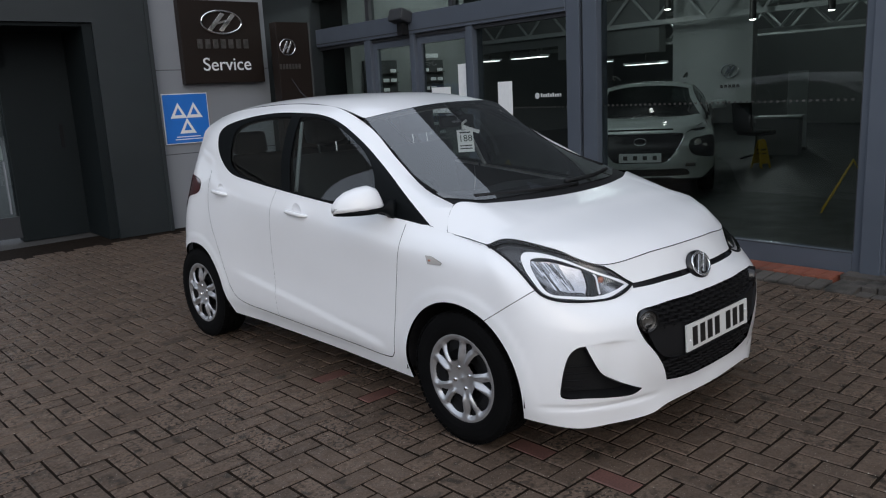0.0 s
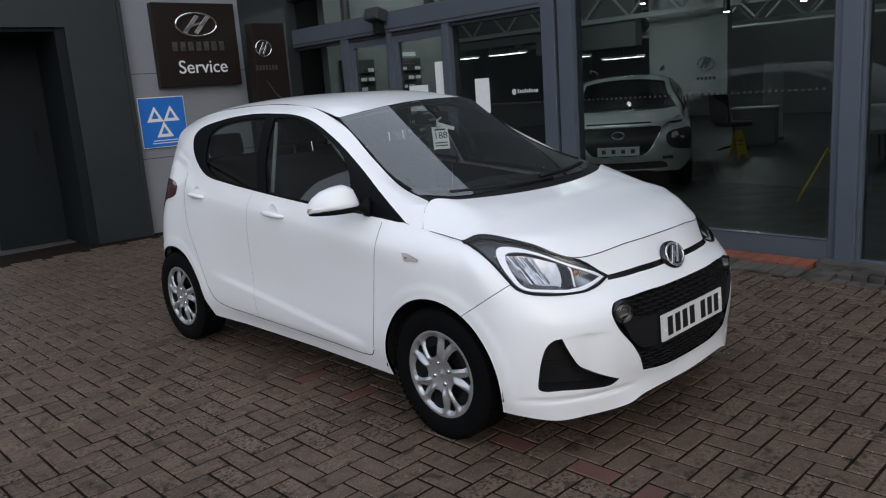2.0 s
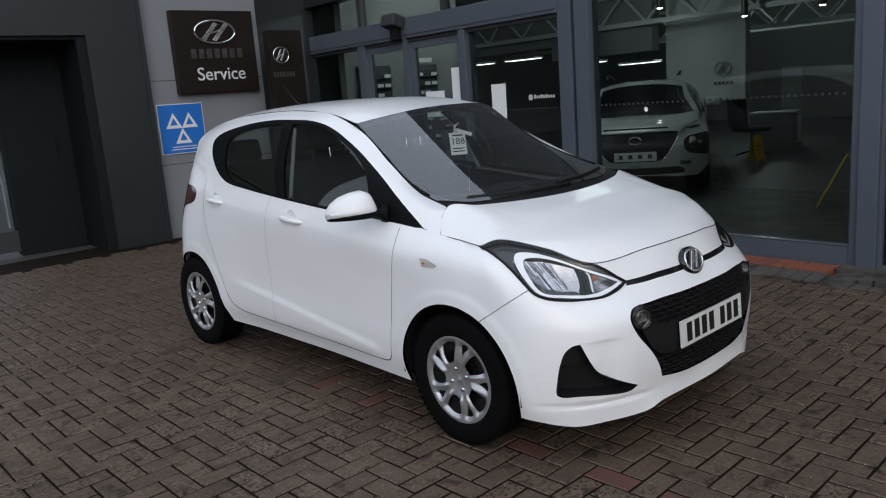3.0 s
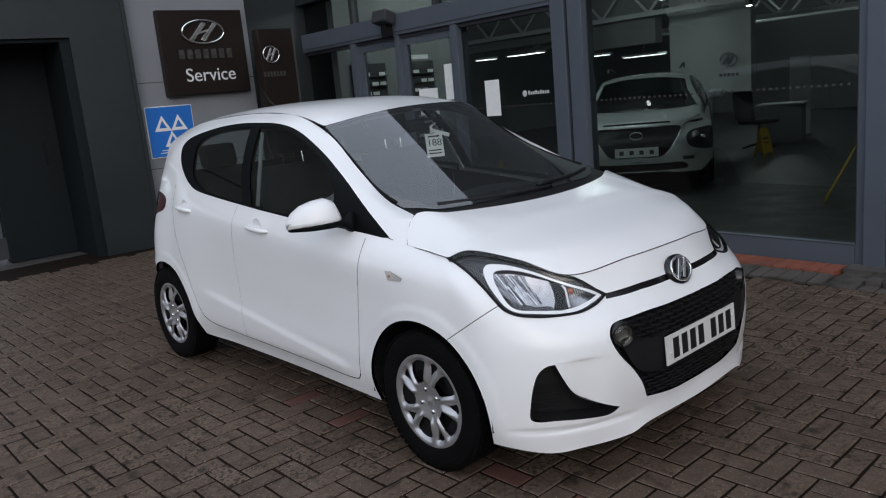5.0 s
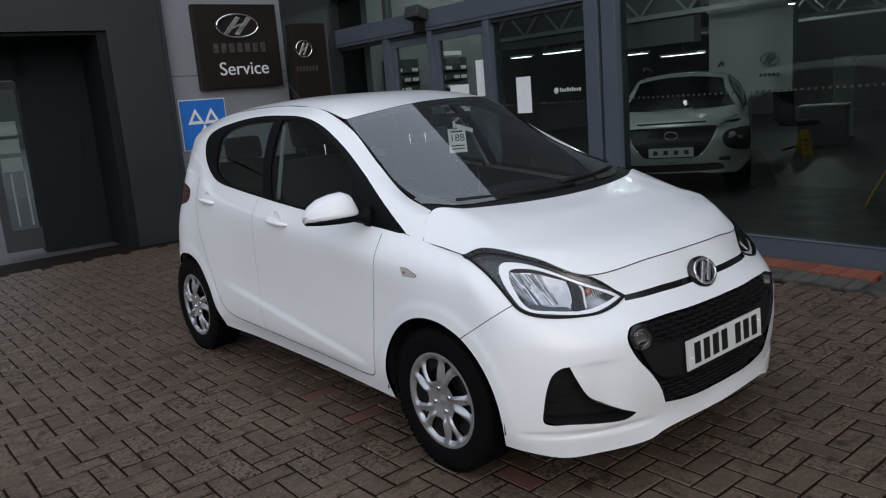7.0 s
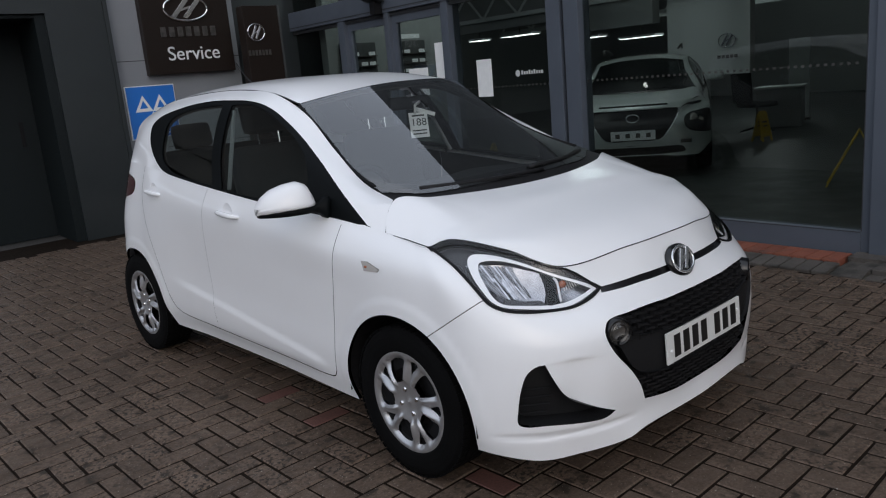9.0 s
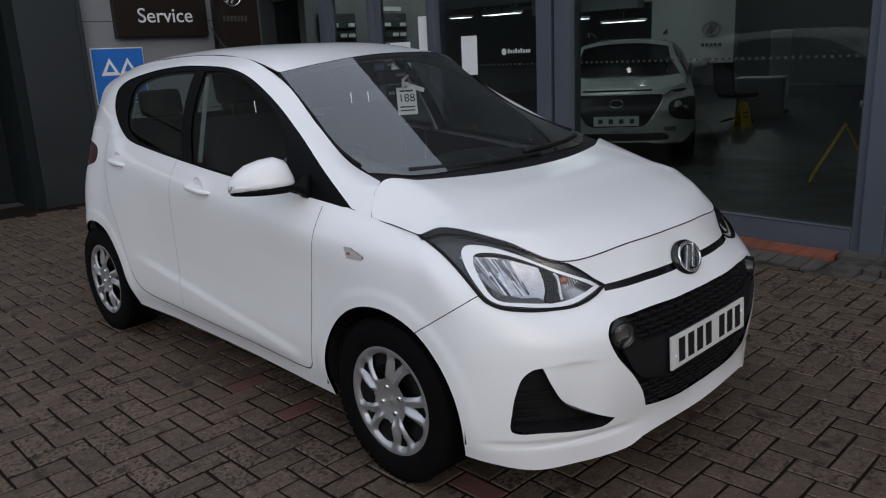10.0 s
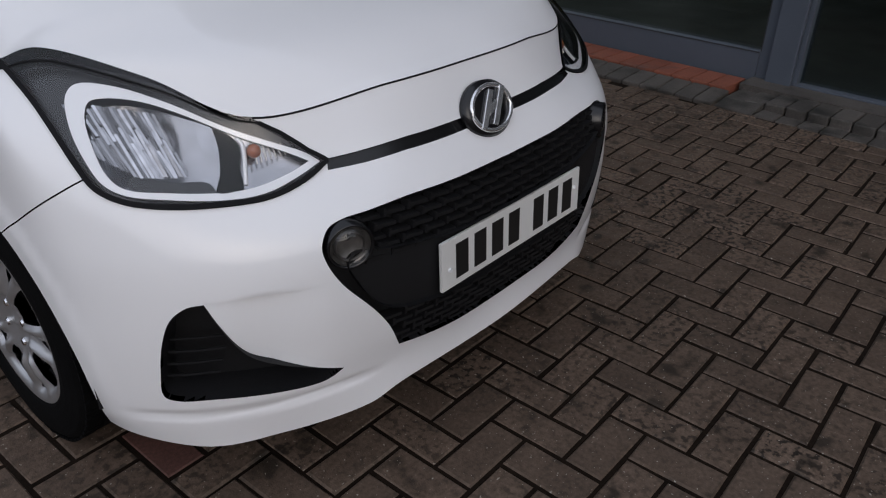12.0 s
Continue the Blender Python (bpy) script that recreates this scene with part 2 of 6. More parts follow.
def tube(points, radius, steps=10, closed=False):
    """Round bar along a run of points."""
    bm = bmesh.new()
    pts = [Vector(p) for p in points]
    rings = []
    for i, p in enumerate(pts):
        a = pts[i - 1] if i or closed else p
        b = pts[(i + 1) % len(pts)] if i < len(pts) - 1 or closed else p
        d = (b - a).normalized()
        side = d.cross(Vector((0, 0, 1)))
        if side.length < 1e-3:
            side = d.cross(Vector((0, 1, 0)))
        side.normalize()
        up = side.cross(d)
        r = radius[i] if isinstance(radius, (list, tuple)) else radius
        rings.append([bm.verts.new(p + r * (math.cos(2 * math.pi * k / steps) * side + math.sin(2 * math.pi * k / steps) * up)) for k in range(steps)])
    pairs = list(zip(rings, rings[1:])) + ([(rings[-1], rings[0])] if closed else [])
    for a, b in pairs:
        for k in range(steps):
            bm.faces.new((a[k], a[(k + 1) % steps], b[(k + 1) % steps], b[k]))
    if not closed:
        bm.faces.new(rings[0])
        bm.faces.new(rings[-1][::-1])
    return bm


def words(name, text, size, material, parent, m, label="", depth=0.002, squash=1.0):
    cu = bpy.data.curves.new(name, "FONT")
    cu.body, cu.size, cu.extrude = text, size, depth
    cu.align_x, cu.align_y = "CENTER", "CENTER"
    tmp = bpy.data.objects.new(name, cu)
    scene.collection.objects.link(tmp)
    me = bpy.data.meshes.new_from_object(tmp.evaluated_get(bpy.context.evaluated_depsgraph_get()))
    bpy.data.objects.remove(tmp)
    me.transform(Matrix.Diagonal((squash, 1, 1, 1)))
    me.materials.clear()
    me.materials.append(material)
    ob = new(name, me)
    ob.parent = parent
    ob.matrix_local = m
    if label:
        ob["label"] = label
    return ob


def bisect_left(a, x):
    return int(np.searchsorted(a, x, side="left"))


def bisect_right(a, x):
    return int(np.searchsorted(a, x, side="right"))


# ---- smooth panels: bicubic sheets through a net of body lines, cut along outlines ----
def knots_of(net, axis):
    d = np.linalg.norm(np.diff(net, axis=axis), axis=2).mean(axis=1 - axis)
    return np.r_[0, np.cumsum(np.maximum(d, 1e-3))]


class Sheet:
    """net[row][column] = (out from the centre line, back from the front axle, up)."""

    def __init__(self, net, sym=(False, False), symv=(False, False)):
        self.net = net = np.array(net, float)
        self.kv, self.ku = knots_of(net, 0), knots_of(net, 1)
        self.ku, self.kv = self.ku / self.ku[-1], self.kv / self.kv[-1]
        mirror = np.array([-1.0, 1, 1])

        def pad(p, k, axis, s):
            q = np.moveaxis(p, axis, 0)
            first = q[1] * mirror if s[0] else 2 * q[0] - q[1]
            last = q[-2] * mirror if s[1] else 2 * q[-1] - q[-2]
            q = np.concatenate([first[None], q, last[None]])
            k = np.r_[k[0] - (k[1] - k[0]), k, k[-1] + (k[-1] - k[-2])]
            return np.moveaxis(q, 0, axis), k

        p, self.pku = pad(net, self.ku, 1, sym)
        self.p, self.pkv = pad(p, self.kv, 0, symv)
        uu, vv = np.meshgrid(np.linspace(0, 1, 241), np.linspace(0, 1, 81))
        self.suv = np.c_[uu.ravel(), vv.ravel()]
        self.spt = self.at(self.suv)
        self.sign = 1.0
        n = self.normals(self.suv)
        out = self.spt - np.array([0, 1.1, 0.55])
        if (n * out).sum(1).mean() < 0:
            self.sign = -1.0

    @staticmethod
    def weights(x, k):
        i = np.clip(np.searchsorted(k, x, side="right") - 1, 1, len(k) - 3)
        h, hp, hn = k[i + 1] - k[i], k[i] - k[i - 1], k[i + 2] - k[i + 1]
        t = (x - k[i]) / h
        a, b, c, d = 2 * t**3 - 3 * t**2 + 1, (t**3 - 2 * t**2 + t) * h, -2 * t**3 + 3 * t**2, (t**3 - t**2) * h
        # three-point slopes at both ends of the span
        m0 = np.stack([-h / hp / (h + hp), (h / hp - hp / h) / (h + hp), hp / h / (h + hp)])
        m1 = np.stack([-hn / h / (h + hn), (hn / h - h / hn) / (h + hn), h / hn / (h + hn)])
        return i, np.stack([b * m0[0], a + b * m0[1] + d * m1[0], c + b * m0[2] + d * m1[1], d * m1[2]])

    def at(self, uv):
        uv = np.asarray(uv, float)
        iu, wu = self.weights(uv[:, 0], self.pku)
        iv, wv = self.weights(uv[:, 1], self.pkv)
        out = np.zeros((len(uv), 3))
        for a in range(4):
            for b in range(4):
                out += (wv[a] * wu[b])[:, None] * self.p[iv + a - 1, iu + b - 1]
        return out

    def normals(self, uv, e=1e-3):
        uv = np.asarray(uv, float)
        a, b = np.clip(uv + [e, 0], 0, 1), np.clip(uv - [e, 0], 0, 1)
        c, d = np.clip(uv + [0, e], 0, 1), np.clip(uv - [0, e], 0, 1)
        n = np.cross(self.at(a) - self.at(b), self.at(c) - self.at(d))
        return self.sign * n / np.maximum(np.linalg.norm(n, axis=1, keepdims=True), 1e-12)

    def find(self, pts, use=(1, 1, 1)):
        """The (u, v) nearest to each point; a weight of 0 leaves that axis out."""
        pts, use = np.asarray(pts, float), np.array(use, float)
        uv = np.array([self.suv[np.argmin((((self.spt - q) * use) ** 2).sum(1))] for q in pts])
        e = 1e-4
        for _ in range(8):
            f = (self.at(uv) - pts) * use
            ju = (self.at(uv + [e, 0]) - self.at(uv - [e, 0])) / (2 * e) * use
            jv = (self.at(uv + [0, e]) - self.at(uv - [0, e])) / (2 * e) * use
            aa, ab, bb = (ju * ju).sum(1) + 1e-9, (ju * jv).sum(1), (jv * jv).sum(1) + 1e-9
            ga, gb = (ju * f).sum(1), (jv * f).sum(1)
            det = np.maximum(aa * bb - ab * ab, 1e-12)
            step = np.c_[(bb * ga - ab * gb) / det, (aa * gb - ab * ga) / det]
            uv = np.clip(uv - np.clip(step, -0.03, 0.03), -0.02, 1.02)
        return uv

    def strip(self, pts, width, use=(1, 1, 1), closed=False):
        """Outline of a narrow band of that width along a line on the sheet."""
        c = self.at(self.find(pts, use))
        n = self.normals(self.find(c))
        nxt, prv = np.roll(c, -1, 0), np.roll(c, 1, 0)
        if not closed:
            nxt[-1], prv[0] = c[-1], c[0]
        d = nxt - prv
        s = np.cross(n, d)
        s /= np.maximum(np.linalg.norm(s, axis=1, keepdims=True), 1e-9)
        a, b = self.find(c + s * width / 2), self.find(c - s * width / 2)
        return np.concatenate([a, b[::-1]])

    def cut(self, outlines, nu, nv):
        """Divides the sheet into nu by nv cells and along the outlines: name -> faces in (u, v); later outlines win."""
        cells = {}
        for _, poly in outlines:
            for p, q in zip(poly, np.roll(poly, -1, 0)):
                lo, hi = np.minimum(p, q), np.maximum(p, q)
                for i in range(max(0, int(lo[0] * nu)), min(nu - 1, int(hi[0] * nu)) + 1):
                    for j in range(max(0, int(lo[1] * nv)), min(nv - 1, int(hi[1] * nv)) + 1):
                        cells.setdefault((i, j), []).append((p, q))
        faces, plain = [], []
        close = {(i + a, j + b) for i, j in cells for a in (-1, 0, 1) for b in (-1, 0, 1)}
        for i in range(nu):
            for j in range(nv):
                u0, u1, v0, v1 = i / nu, (i + 1) / nu, j / nv, (j + 1) / nv
                polys = [[(u0, v0), (u1, v0), (u1, v1), (u0, v1)]]
                for p, q in cells.get((i, j), ()):
                    nx, ny = -(q[1] - p[1]), q[0] - p[0]
                    ln = math.hypot(nx, ny)
                    if ln < 1e-9:
                        continue
                    nx, ny = nx / ln, ny / ln
                    # skip cells that the piece of line only passes by
                    cu, cv, ru, rv = (u0 + u1) / 2, (v0 + v1) / 2, (u1 - u0) / 2, (v1 - v0) / 2
                    if abs((cu - p[0]) * nx + (cv - p[1]) * ny) > abs(nx) * ru + abs(ny) * rv:
                        continue
                    nxt = []
                    for poly in polys:
                        side = [(x - p[0]) * nx + (y - p[1]) * ny for x, y in poly]
                        if min(side) > -1e-7 or max(side) < 1e-7:
                            nxt.append(poly)
                            continue
                        left, right = [], []
                        for (a, sa), (b, sb) in zip(zip(poly, side), zip(poly[1:] + poly[:1], side[1:] + side[:1])):
                            if sa >= -1e-7:
                                left.append(a)
                            if sa <= 1e-7:
                                right.append(a)
                            if (sa > 1e-7 and sb < -1e-7) or (sa < -1e-7 and sb > 1e-7):
                                t = sa / (sa - sb)
                                x = (a[0] + t * (b[0] - a[0]), a[1] + t * (b[1] - a[1]))
                                left.append(x)
                                right.append(x)
                        nxt += [k for k in (left, right) if len(k) > 2]
                    polys = nxt
                (faces if (i, j) in close else plain).extend(polys)
        faces = self.joined(faces, nu, nv) + [[(round(u, 9), round(v, 9)) for u, v in f] for f in plain]
        mid = np.array([np.mean(f, axis=0) for f in faces])
        label = np.array(["rest"] * len(faces), dtype=object)
        for name, poly in outlines:
            x, y = mid.T
            inside = np.zeros(len(mid), bool)
            for p, q in zip(poly, np.roll(poly, -1, 0)):
                cross = (p[1] > y) != (q[1] > y)
                dy = q[1] - p[1]
                xi = p[0] + (y - p[1]) * (q[0] - p[0]) / (dy if abs(dy) > 1e-15 else 1e-15)
                inside ^= cross & (x < xi)
            label[inside] = name
        out = {}
        for f, name in zip(faces, label):
            out.setdefault(name, []).append(f)
        return out

    @staticmethod
    def joined(faces, nu, nv):
        """Gives neighbours across the cell lines the same corners, so that the sheet has no open joints."""
        lines = {}

        def keys(c):
            for axis, n in ((0, nu), (1, nv)):
                k = round(c[axis] * n)
                if abs(c[axis] * n - k) < 1e-5:
                    yield axis, k

        faces = [[(round(u, 9), round(v, 9)) for u, v in f] for f in faces]
        for f in faces:
            for c in f:
                for axis, k in keys(c):
                    lines.setdefault((axis, k), {})[round(c[1 - axis], 7)] = c
        lines = {k: (sorted(d), d) for k, d in lines.items()}
        out = []
        for f in faces:
            g = []
            for a, b in zip(f, f[1:] + f[:1]):
                g.append(a)
                shared = set(keys(a)) & set(keys(b))
                if shared:
                    axis, k = shared.pop()
                    order, d = lines[(axis, k)]
                    p, q = round(a[1 - axis], 7), round(b[1 - axis], 7)
                    lo, hi = bisect_right(order, min(p, q) + 2e-7), bisect_left(order, max(p, q) - 2e-7)
                    mid = order[lo:hi]
                    g += [d[m] for m in (mid if p < q else mid[::-1])]
            out.append(g)
        return out

    def mesh(self, name, faces, side=1, shift=0.0, skirt=0.0, shape=None):
        """Mesh of cut faces. side 1: the kerb side that the camera passes; -1: the other; 0: both joined."""
        key, uv, idx = {}, [], []
        for f in faces:
            loop = []
            for c in f:
                r = (round(c[0], 6), round(c[1], 6))
                if r not in key:
                    key[r] = len(uv)
                    uv.append(c)
                if not loop or loop[-1] != key[r]:
                    loop.append(key[r])
            if loop[0] == loop[-1]:
                loop.pop()
            loop = [a for i, a in enumerate(loop) if a not in loop[:i]]
            if len(loop) > 2:
                xy = np.array([uv[i] for i in loop])
                if abs(np.sum(xy[:, 0] * np.roll(xy[:, 1], -1) - xy[:, 1] * np.roll(xy[:, 0], -1))) > 1e-10:
                    idx.append(loop)
        uv = np.array(uv)
        pos, nor = self.at(uv), self.normals(uv)
        if shape is not None:
            pos, nor = shape(pos, nor)
        pos = pos + nor * shift
        count = {}
        for f in idx:
            for a, b in zip(f, f[1:] + f[:1]):
                count[(min(a, b), max(a, b))] = count.get((min(a, b), max(a, b)), 0) + 1
        verts, loops, norms = [], [], []
        for s in ((1, -1) if side == 0 else (side,)):
            base = len(verts)
            flip = np.array([-s, 1, 1])
            p, n = pos * flip, nor * flip
            verts += [tuple(v) for v in p]
            for f in idx:
                a, b, c = p[f[0]], p[f[1]], p[f[2]]
                g = np.zeros(3)
                for i in range(len(f)):
                    g += np.cross(p[f[i]] - a, p[f[(i + 1) % len(f)]] - a)
                face = f if g @ n[f].sum(0) > 0 else f[::-1]
                loops.append([base + i for i in face])
                norms += [tuple(n[i]) for i in face]
            if skirt:
                for (a, b), c in count.items():
                    if c == 1 and not (abs(p[a][0]) < 1e-4 and abs(p[b][0]) < 1e-4):
                        k = len(verts)
                        verts += [tuple(p[a]), tuple(p[b]), tuple(p[b] - n[b] * skirt), tuple(p[a] - n[a] * skirt)]
                        loops.append([k, k + 1, k + 2, k + 3])
                        g = np.cross(p[b] - p[a], n[a])
                        ln = np.linalg.norm(g)
                        g = g / ln if ln > 1e-9 else n[a]
                        norms += [tuple(g)] * 4
        me = bpy.data.meshes.new(name)
        me.from_pydata(verts, [], loops)
        me.shade_smooth()
        me.normals_split_custom_set(norms)
        return me

    def piece(self, name, faces, material, parent, label="", **kw):
        me = self.mesh(name, faces, **kw)
        me.materials.append(material)
        ob = new(name, me)
        ob.parent = parent
        if label:
            ob["label"] = label
        return ob


def curve(pts, n=8, closed=False):
    """Smooth run through points (Catmull-Rom), n steps a span; a point given twice keeps its corner."""
    p = np.array(pts, float)
    out = []
    count = len(p) if closed else len(p) - 1
    for i in range(count):
        p1, p2 = p[i], p[(i + 1) % len(p)]
        p0 = p[i - 1] if i or closed else 2 * p1 - p2
        p3 = p[(i + 2) % len(p)] if i + 2 < len(p) or closed else 2 * p2 - p1
        d0, d1, d2 = (max(np.linalg.norm(b - a), 1e-9) ** 0.5 for a, b in ((p0, p1), (p1, p2), (p2, p3)))
        if d1 < 1e-4:
            continue
        m1 = (p2 - p1) + d1 * ((p1 - p0) / d0 - (p2 - p0) / (d0 + d1)) if d0 > 1e-4 else p2 - p1
        m2 = (p2 - p1) + d1 * ((p3 - p2) / d2 - (p3 - p1) / (d1 + d2)) if d2 > 1e-4 else p2 - p1
        for t in np.arange(n) / n:
            out.append((2 * t**3 - 3 * t**2 + 1) * p1 + (t**3 - 2 * t**2 + t) * m1 + (3 * t**2 - 2 * t**3) * p2 + (t**3 - t**2) * m2)
    if not closed:
        out.append(p[-1])
    return np.array(out)

# ---- the white hatchback's body lines: (out from centre, back from the front axle, up) ----
LINE_A = [(0, -.712, .212), (.33, -.692, .209), (.43, -.668, .186), (.58, -.600, .179), (.71, -.507, .175), (.785, -.397, .194), (.805, -.15, .2),
          (.80, .35, .205), (.79, .95, .215), (.79, 1.6, .22), (.80, 2.2, .23), (.72, 2.62, .26), (.5, 2.80, .28), (0, 2.84, .28)]
LINE_B = [(0, -.708, .272), (.25, -.70, .270), (.44, -.665, .262), (.61, -.595, .255), (.735, -.495, .25), (.80, -.395, .25), (.832, -.15, .27),
          (.822, .35, .285), (.815, .95, .30), (.815, 1.6, .315), (.825, 2.2, .33), (.76, 2.63, .36), (.52, 2.83, .38), (0, 2.88, .38)]
LINE_C = [(0, -.725, .36), (.26, -.718, .36), (.455, -.675, .36), (.62, -.60, .36), (.745, -.495, .365), (.81, -.39, .37), (.838, -.15, .38),
          (.833, .35, .385), (.826, .95, .40), (.824, 1.6, .43), (.832, 2.2, .46), (.775, 2.64, .48), (.54, 2.86, .48), (0, 2.91, .48)]
LINE_D = [(0, -.732, .47), (.26, -.725, .47), (.46, -.68, .47), (.625, -.60, .47), (.75, -.485, .475), (.812, -.38, .48), (.84, -.15, .50),
          (.832, .35, .51), (.824, .95, .53), (.823, 1.6, .56), (.832, 2.2, .60), (.78, 2.63, .62), (.55, 2.86, .62), (0, 2.91, .62)]
LINE_E = [(0, -.715, .60), (.26, -.705, .60), (.46, -.66, .60), (.62, -.575, .60), (.745, -.46, .605), (.808, -.36, .61), (.836, -.14, .625),
          (.831, .35, .66), (.828, .95, .69), (.827, 1.6, .73), (.825, 2.2, .77), (.77, 2.6, .79), (.54, 2.80, .80), (0, 2.85, .80)]
LINE_F = [(0, -.635, .70), (.25, -.622, .70), (.43, -.562, .70), (.60, -.475, .71), (.735, -.375, .735), (.795, -.27, .77), (.812, -.12, .80),
          (.826, .35, .828), (.828, .95, .87), (.825, 1.6, .92), (.80, 2.2, .965), (.74, 2.54, .98), (.52, 2.74, .99), (0, 2.80, .99)]
LINE_G = [(0, -.575, .808), (.23, -.560, .805), (.496, -.484, .787), (.603, -.335, .853), (.705, -.176, .893), (.748, -.11, .868), (.745, 0, .882),
          (.755, .35, .925), (.792, .95, .973), (.787, 1.6, 1.034), (.765, 2.2, 1.10), (.70, 2.52, 1.12), (.5, 2.70, 1.12), (0, 2.76, 1.12)]


def step01(x):
    x = np.clip(x, 0, 1)
    return x * x * (3 - 2 * x)


class BodySide(Sheet):
    """Lower body with its pressed creases: scooped bumper corner, arch lips and door swage."""

    def at(self, uv):
        p = super().at(uv)
        w, l, z = p.T
        front = step01((-0.38 - l) / 0.08)
        top = 0.519 - 0.006 * np.clip(0.62 - w, 0, 1)
        scoop = step01((top - z) / 0.009) * step01((z - 0.27) / 0.10) * step01((w - 0.49) / 0.13) * step01((0.70 - w) / 0.11) * front
        lip = 0.0
        for hub in (0.0, 2.385):
            r = np.hypot(l - hub, z - 0.283)
            lip = lip + 0.0045 * step01((0.415 - r) / 0.040) * step01((r - 0.30) / 0.03) * step01((w - 0.70) / 0.08) * step01((z - 0.22) / 0.12)
        swage_z = 0.350 + 0.125 * (l - 0.45)
        swage = 0.0085 * step01((swage_z - z) / 0.045) * step01((z - 0.25) / 0.07) * step01((l - 0.47) / 0.12) * step01((1.98 - l) / 0.35)
        inward = p * 0
        ledge = np.exp(-(((z - 0.262) / 0.011) ** 2)) * front * step01((w - 0.36) / 0.1)
        inward[:, 1] = 0.015 * scoop + 0.008 * ledge
        inward[:, 0] = -0.010 * scoop + lip + swage
        return p + inward


BODY_LINES = [LINE_A, LINE_B, LINE_C, LINE_D, LINE_E, LINE_F, LINE_G]
WRAP = BodySide(BODY_LINES, sym=(True, True))
PLAIN = Sheet(BODY_LINES, sym=(True, True))
top_edge = WRAP.at(np.c_[np.linspace(0, 1, 900), np.ones(900)])
front_run = top_edge[(top_edge[:, 0] < 0.50) & (top_edge[:, 1] < 0)]
side_run = top_edge[(top_edge[:, 1] > -0.49) & (top_edge[:, 1] < 2.5) & (top_edge[:, 0] > 0.49)]


class JoinedSheet(Sheet):
    """A sheet whose edges follow the top edge of the lower body: its last column (bonnet side), first row (front or waist)."""
    joins = ()

    def at(self, uv):
        uv = np.asarray(uv, float)
        p = super().at(uv)
        u, v = np.clip(uv, 0, 1).T
        if "side" in self.joins:
            e = super().at(np.c_[u * 0 + 1, v])
            g = np.c_[np.interp(e[:, 1], side_run[:, 1], side_run[:, 0]), e[:, 1], np.interp(e[:, 1], side_run[:, 1], side_run[:, 2])]
            p = p + (g - e) * (u**4)[:, None]
        if "front" in self.joins:
            e = super().at(np.c_[u, v * 0])
            g = np.c_[e[:, 0], np.interp(e[:, 0], front_run[:, 0], front_run[:, 1]), np.interp(e[:, 0], front_run[:, 0], front_run[:, 2])]
            p = p + (g - e) * ((1 - v) ** 4)[:, None]
        if "waist" in self.joins:
            e = super().at(np.c_[u, v * 0])
            g = np.c_[np.interp(e[:, 1], side_run[:, 1], side_run[:, 0]), e[:, 1], np.interp(e[:, 1], side_run[:, 1], side_run[:, 2])]
            p = p + (g - e) * ((1 - v) ** 4)[:, None]
        return p


class BonnetSheet(JoinedSheet):
    joins = ("side", "front")


class CabinSheet(JoinedSheet):
    joins = ("waist",)


# bonnet: from the front seam back to the screen, centre to edge
BONNET = BonnetSheet([
    [(0, -.573, .810), (.2, -.562, .808), (.36, -.530, .799), (.43, -.510, .793), (.47, -.496, .789), (.496, -.484, .787)],
    [(0, -.45, .871), (.22, -.44, .870), (.42, -.412, .868), (.53, -.378, .864), (.575, -.354, .859), (.603, -.335, .853)],
    [(0, -.22, .933), (.27, -.215, .932), (.48, -.20, .926), (.61, -.19, .912), (.67, -.182, .902), (.705, -.176, .893)],
    [(0, -.155, .951), (.275, -.15, .952), (.50, -.135, .944), (.638, -.122, .925), (.707, -.114, .900), (.748, -.11, .8685)],
    [(0, -.06, .968), (.28, -.065, .968), (.51, -.04, .967), (.648, -.015, .955), (.712, -.007, .919), (.7455, -.003, .8815)],
    [(0, .006, .981), (.28, .032, .984), (.53, .096, .993), (.665, .149, 1.000), (.715, .138, .947), (.742, .118, .893)],
], sym=(True, False))
# screen: from the bonnet's back edge up to the roof's front edge, centre to pillar
SCREEN = Sheet([
    [(0, .03, .968), (.28, .05, .975), (.52, .11, .986), (.665, .155, 1.002)],
    [(0, .27, 1.13), (.27, .30, 1.128), (.48, .39, 1.101), (.612, .46, 1.095)],
    [(0, .53, 1.304), (.25, .56, 1.291), (.44, .65, 1.250), (.547, .72, 1.223)],
    [(0, .737, 1.431), (.23, .767, 1.423), (.42, .862, 1.394), (.52, .95, 1.370)],
], sym=(True, False))
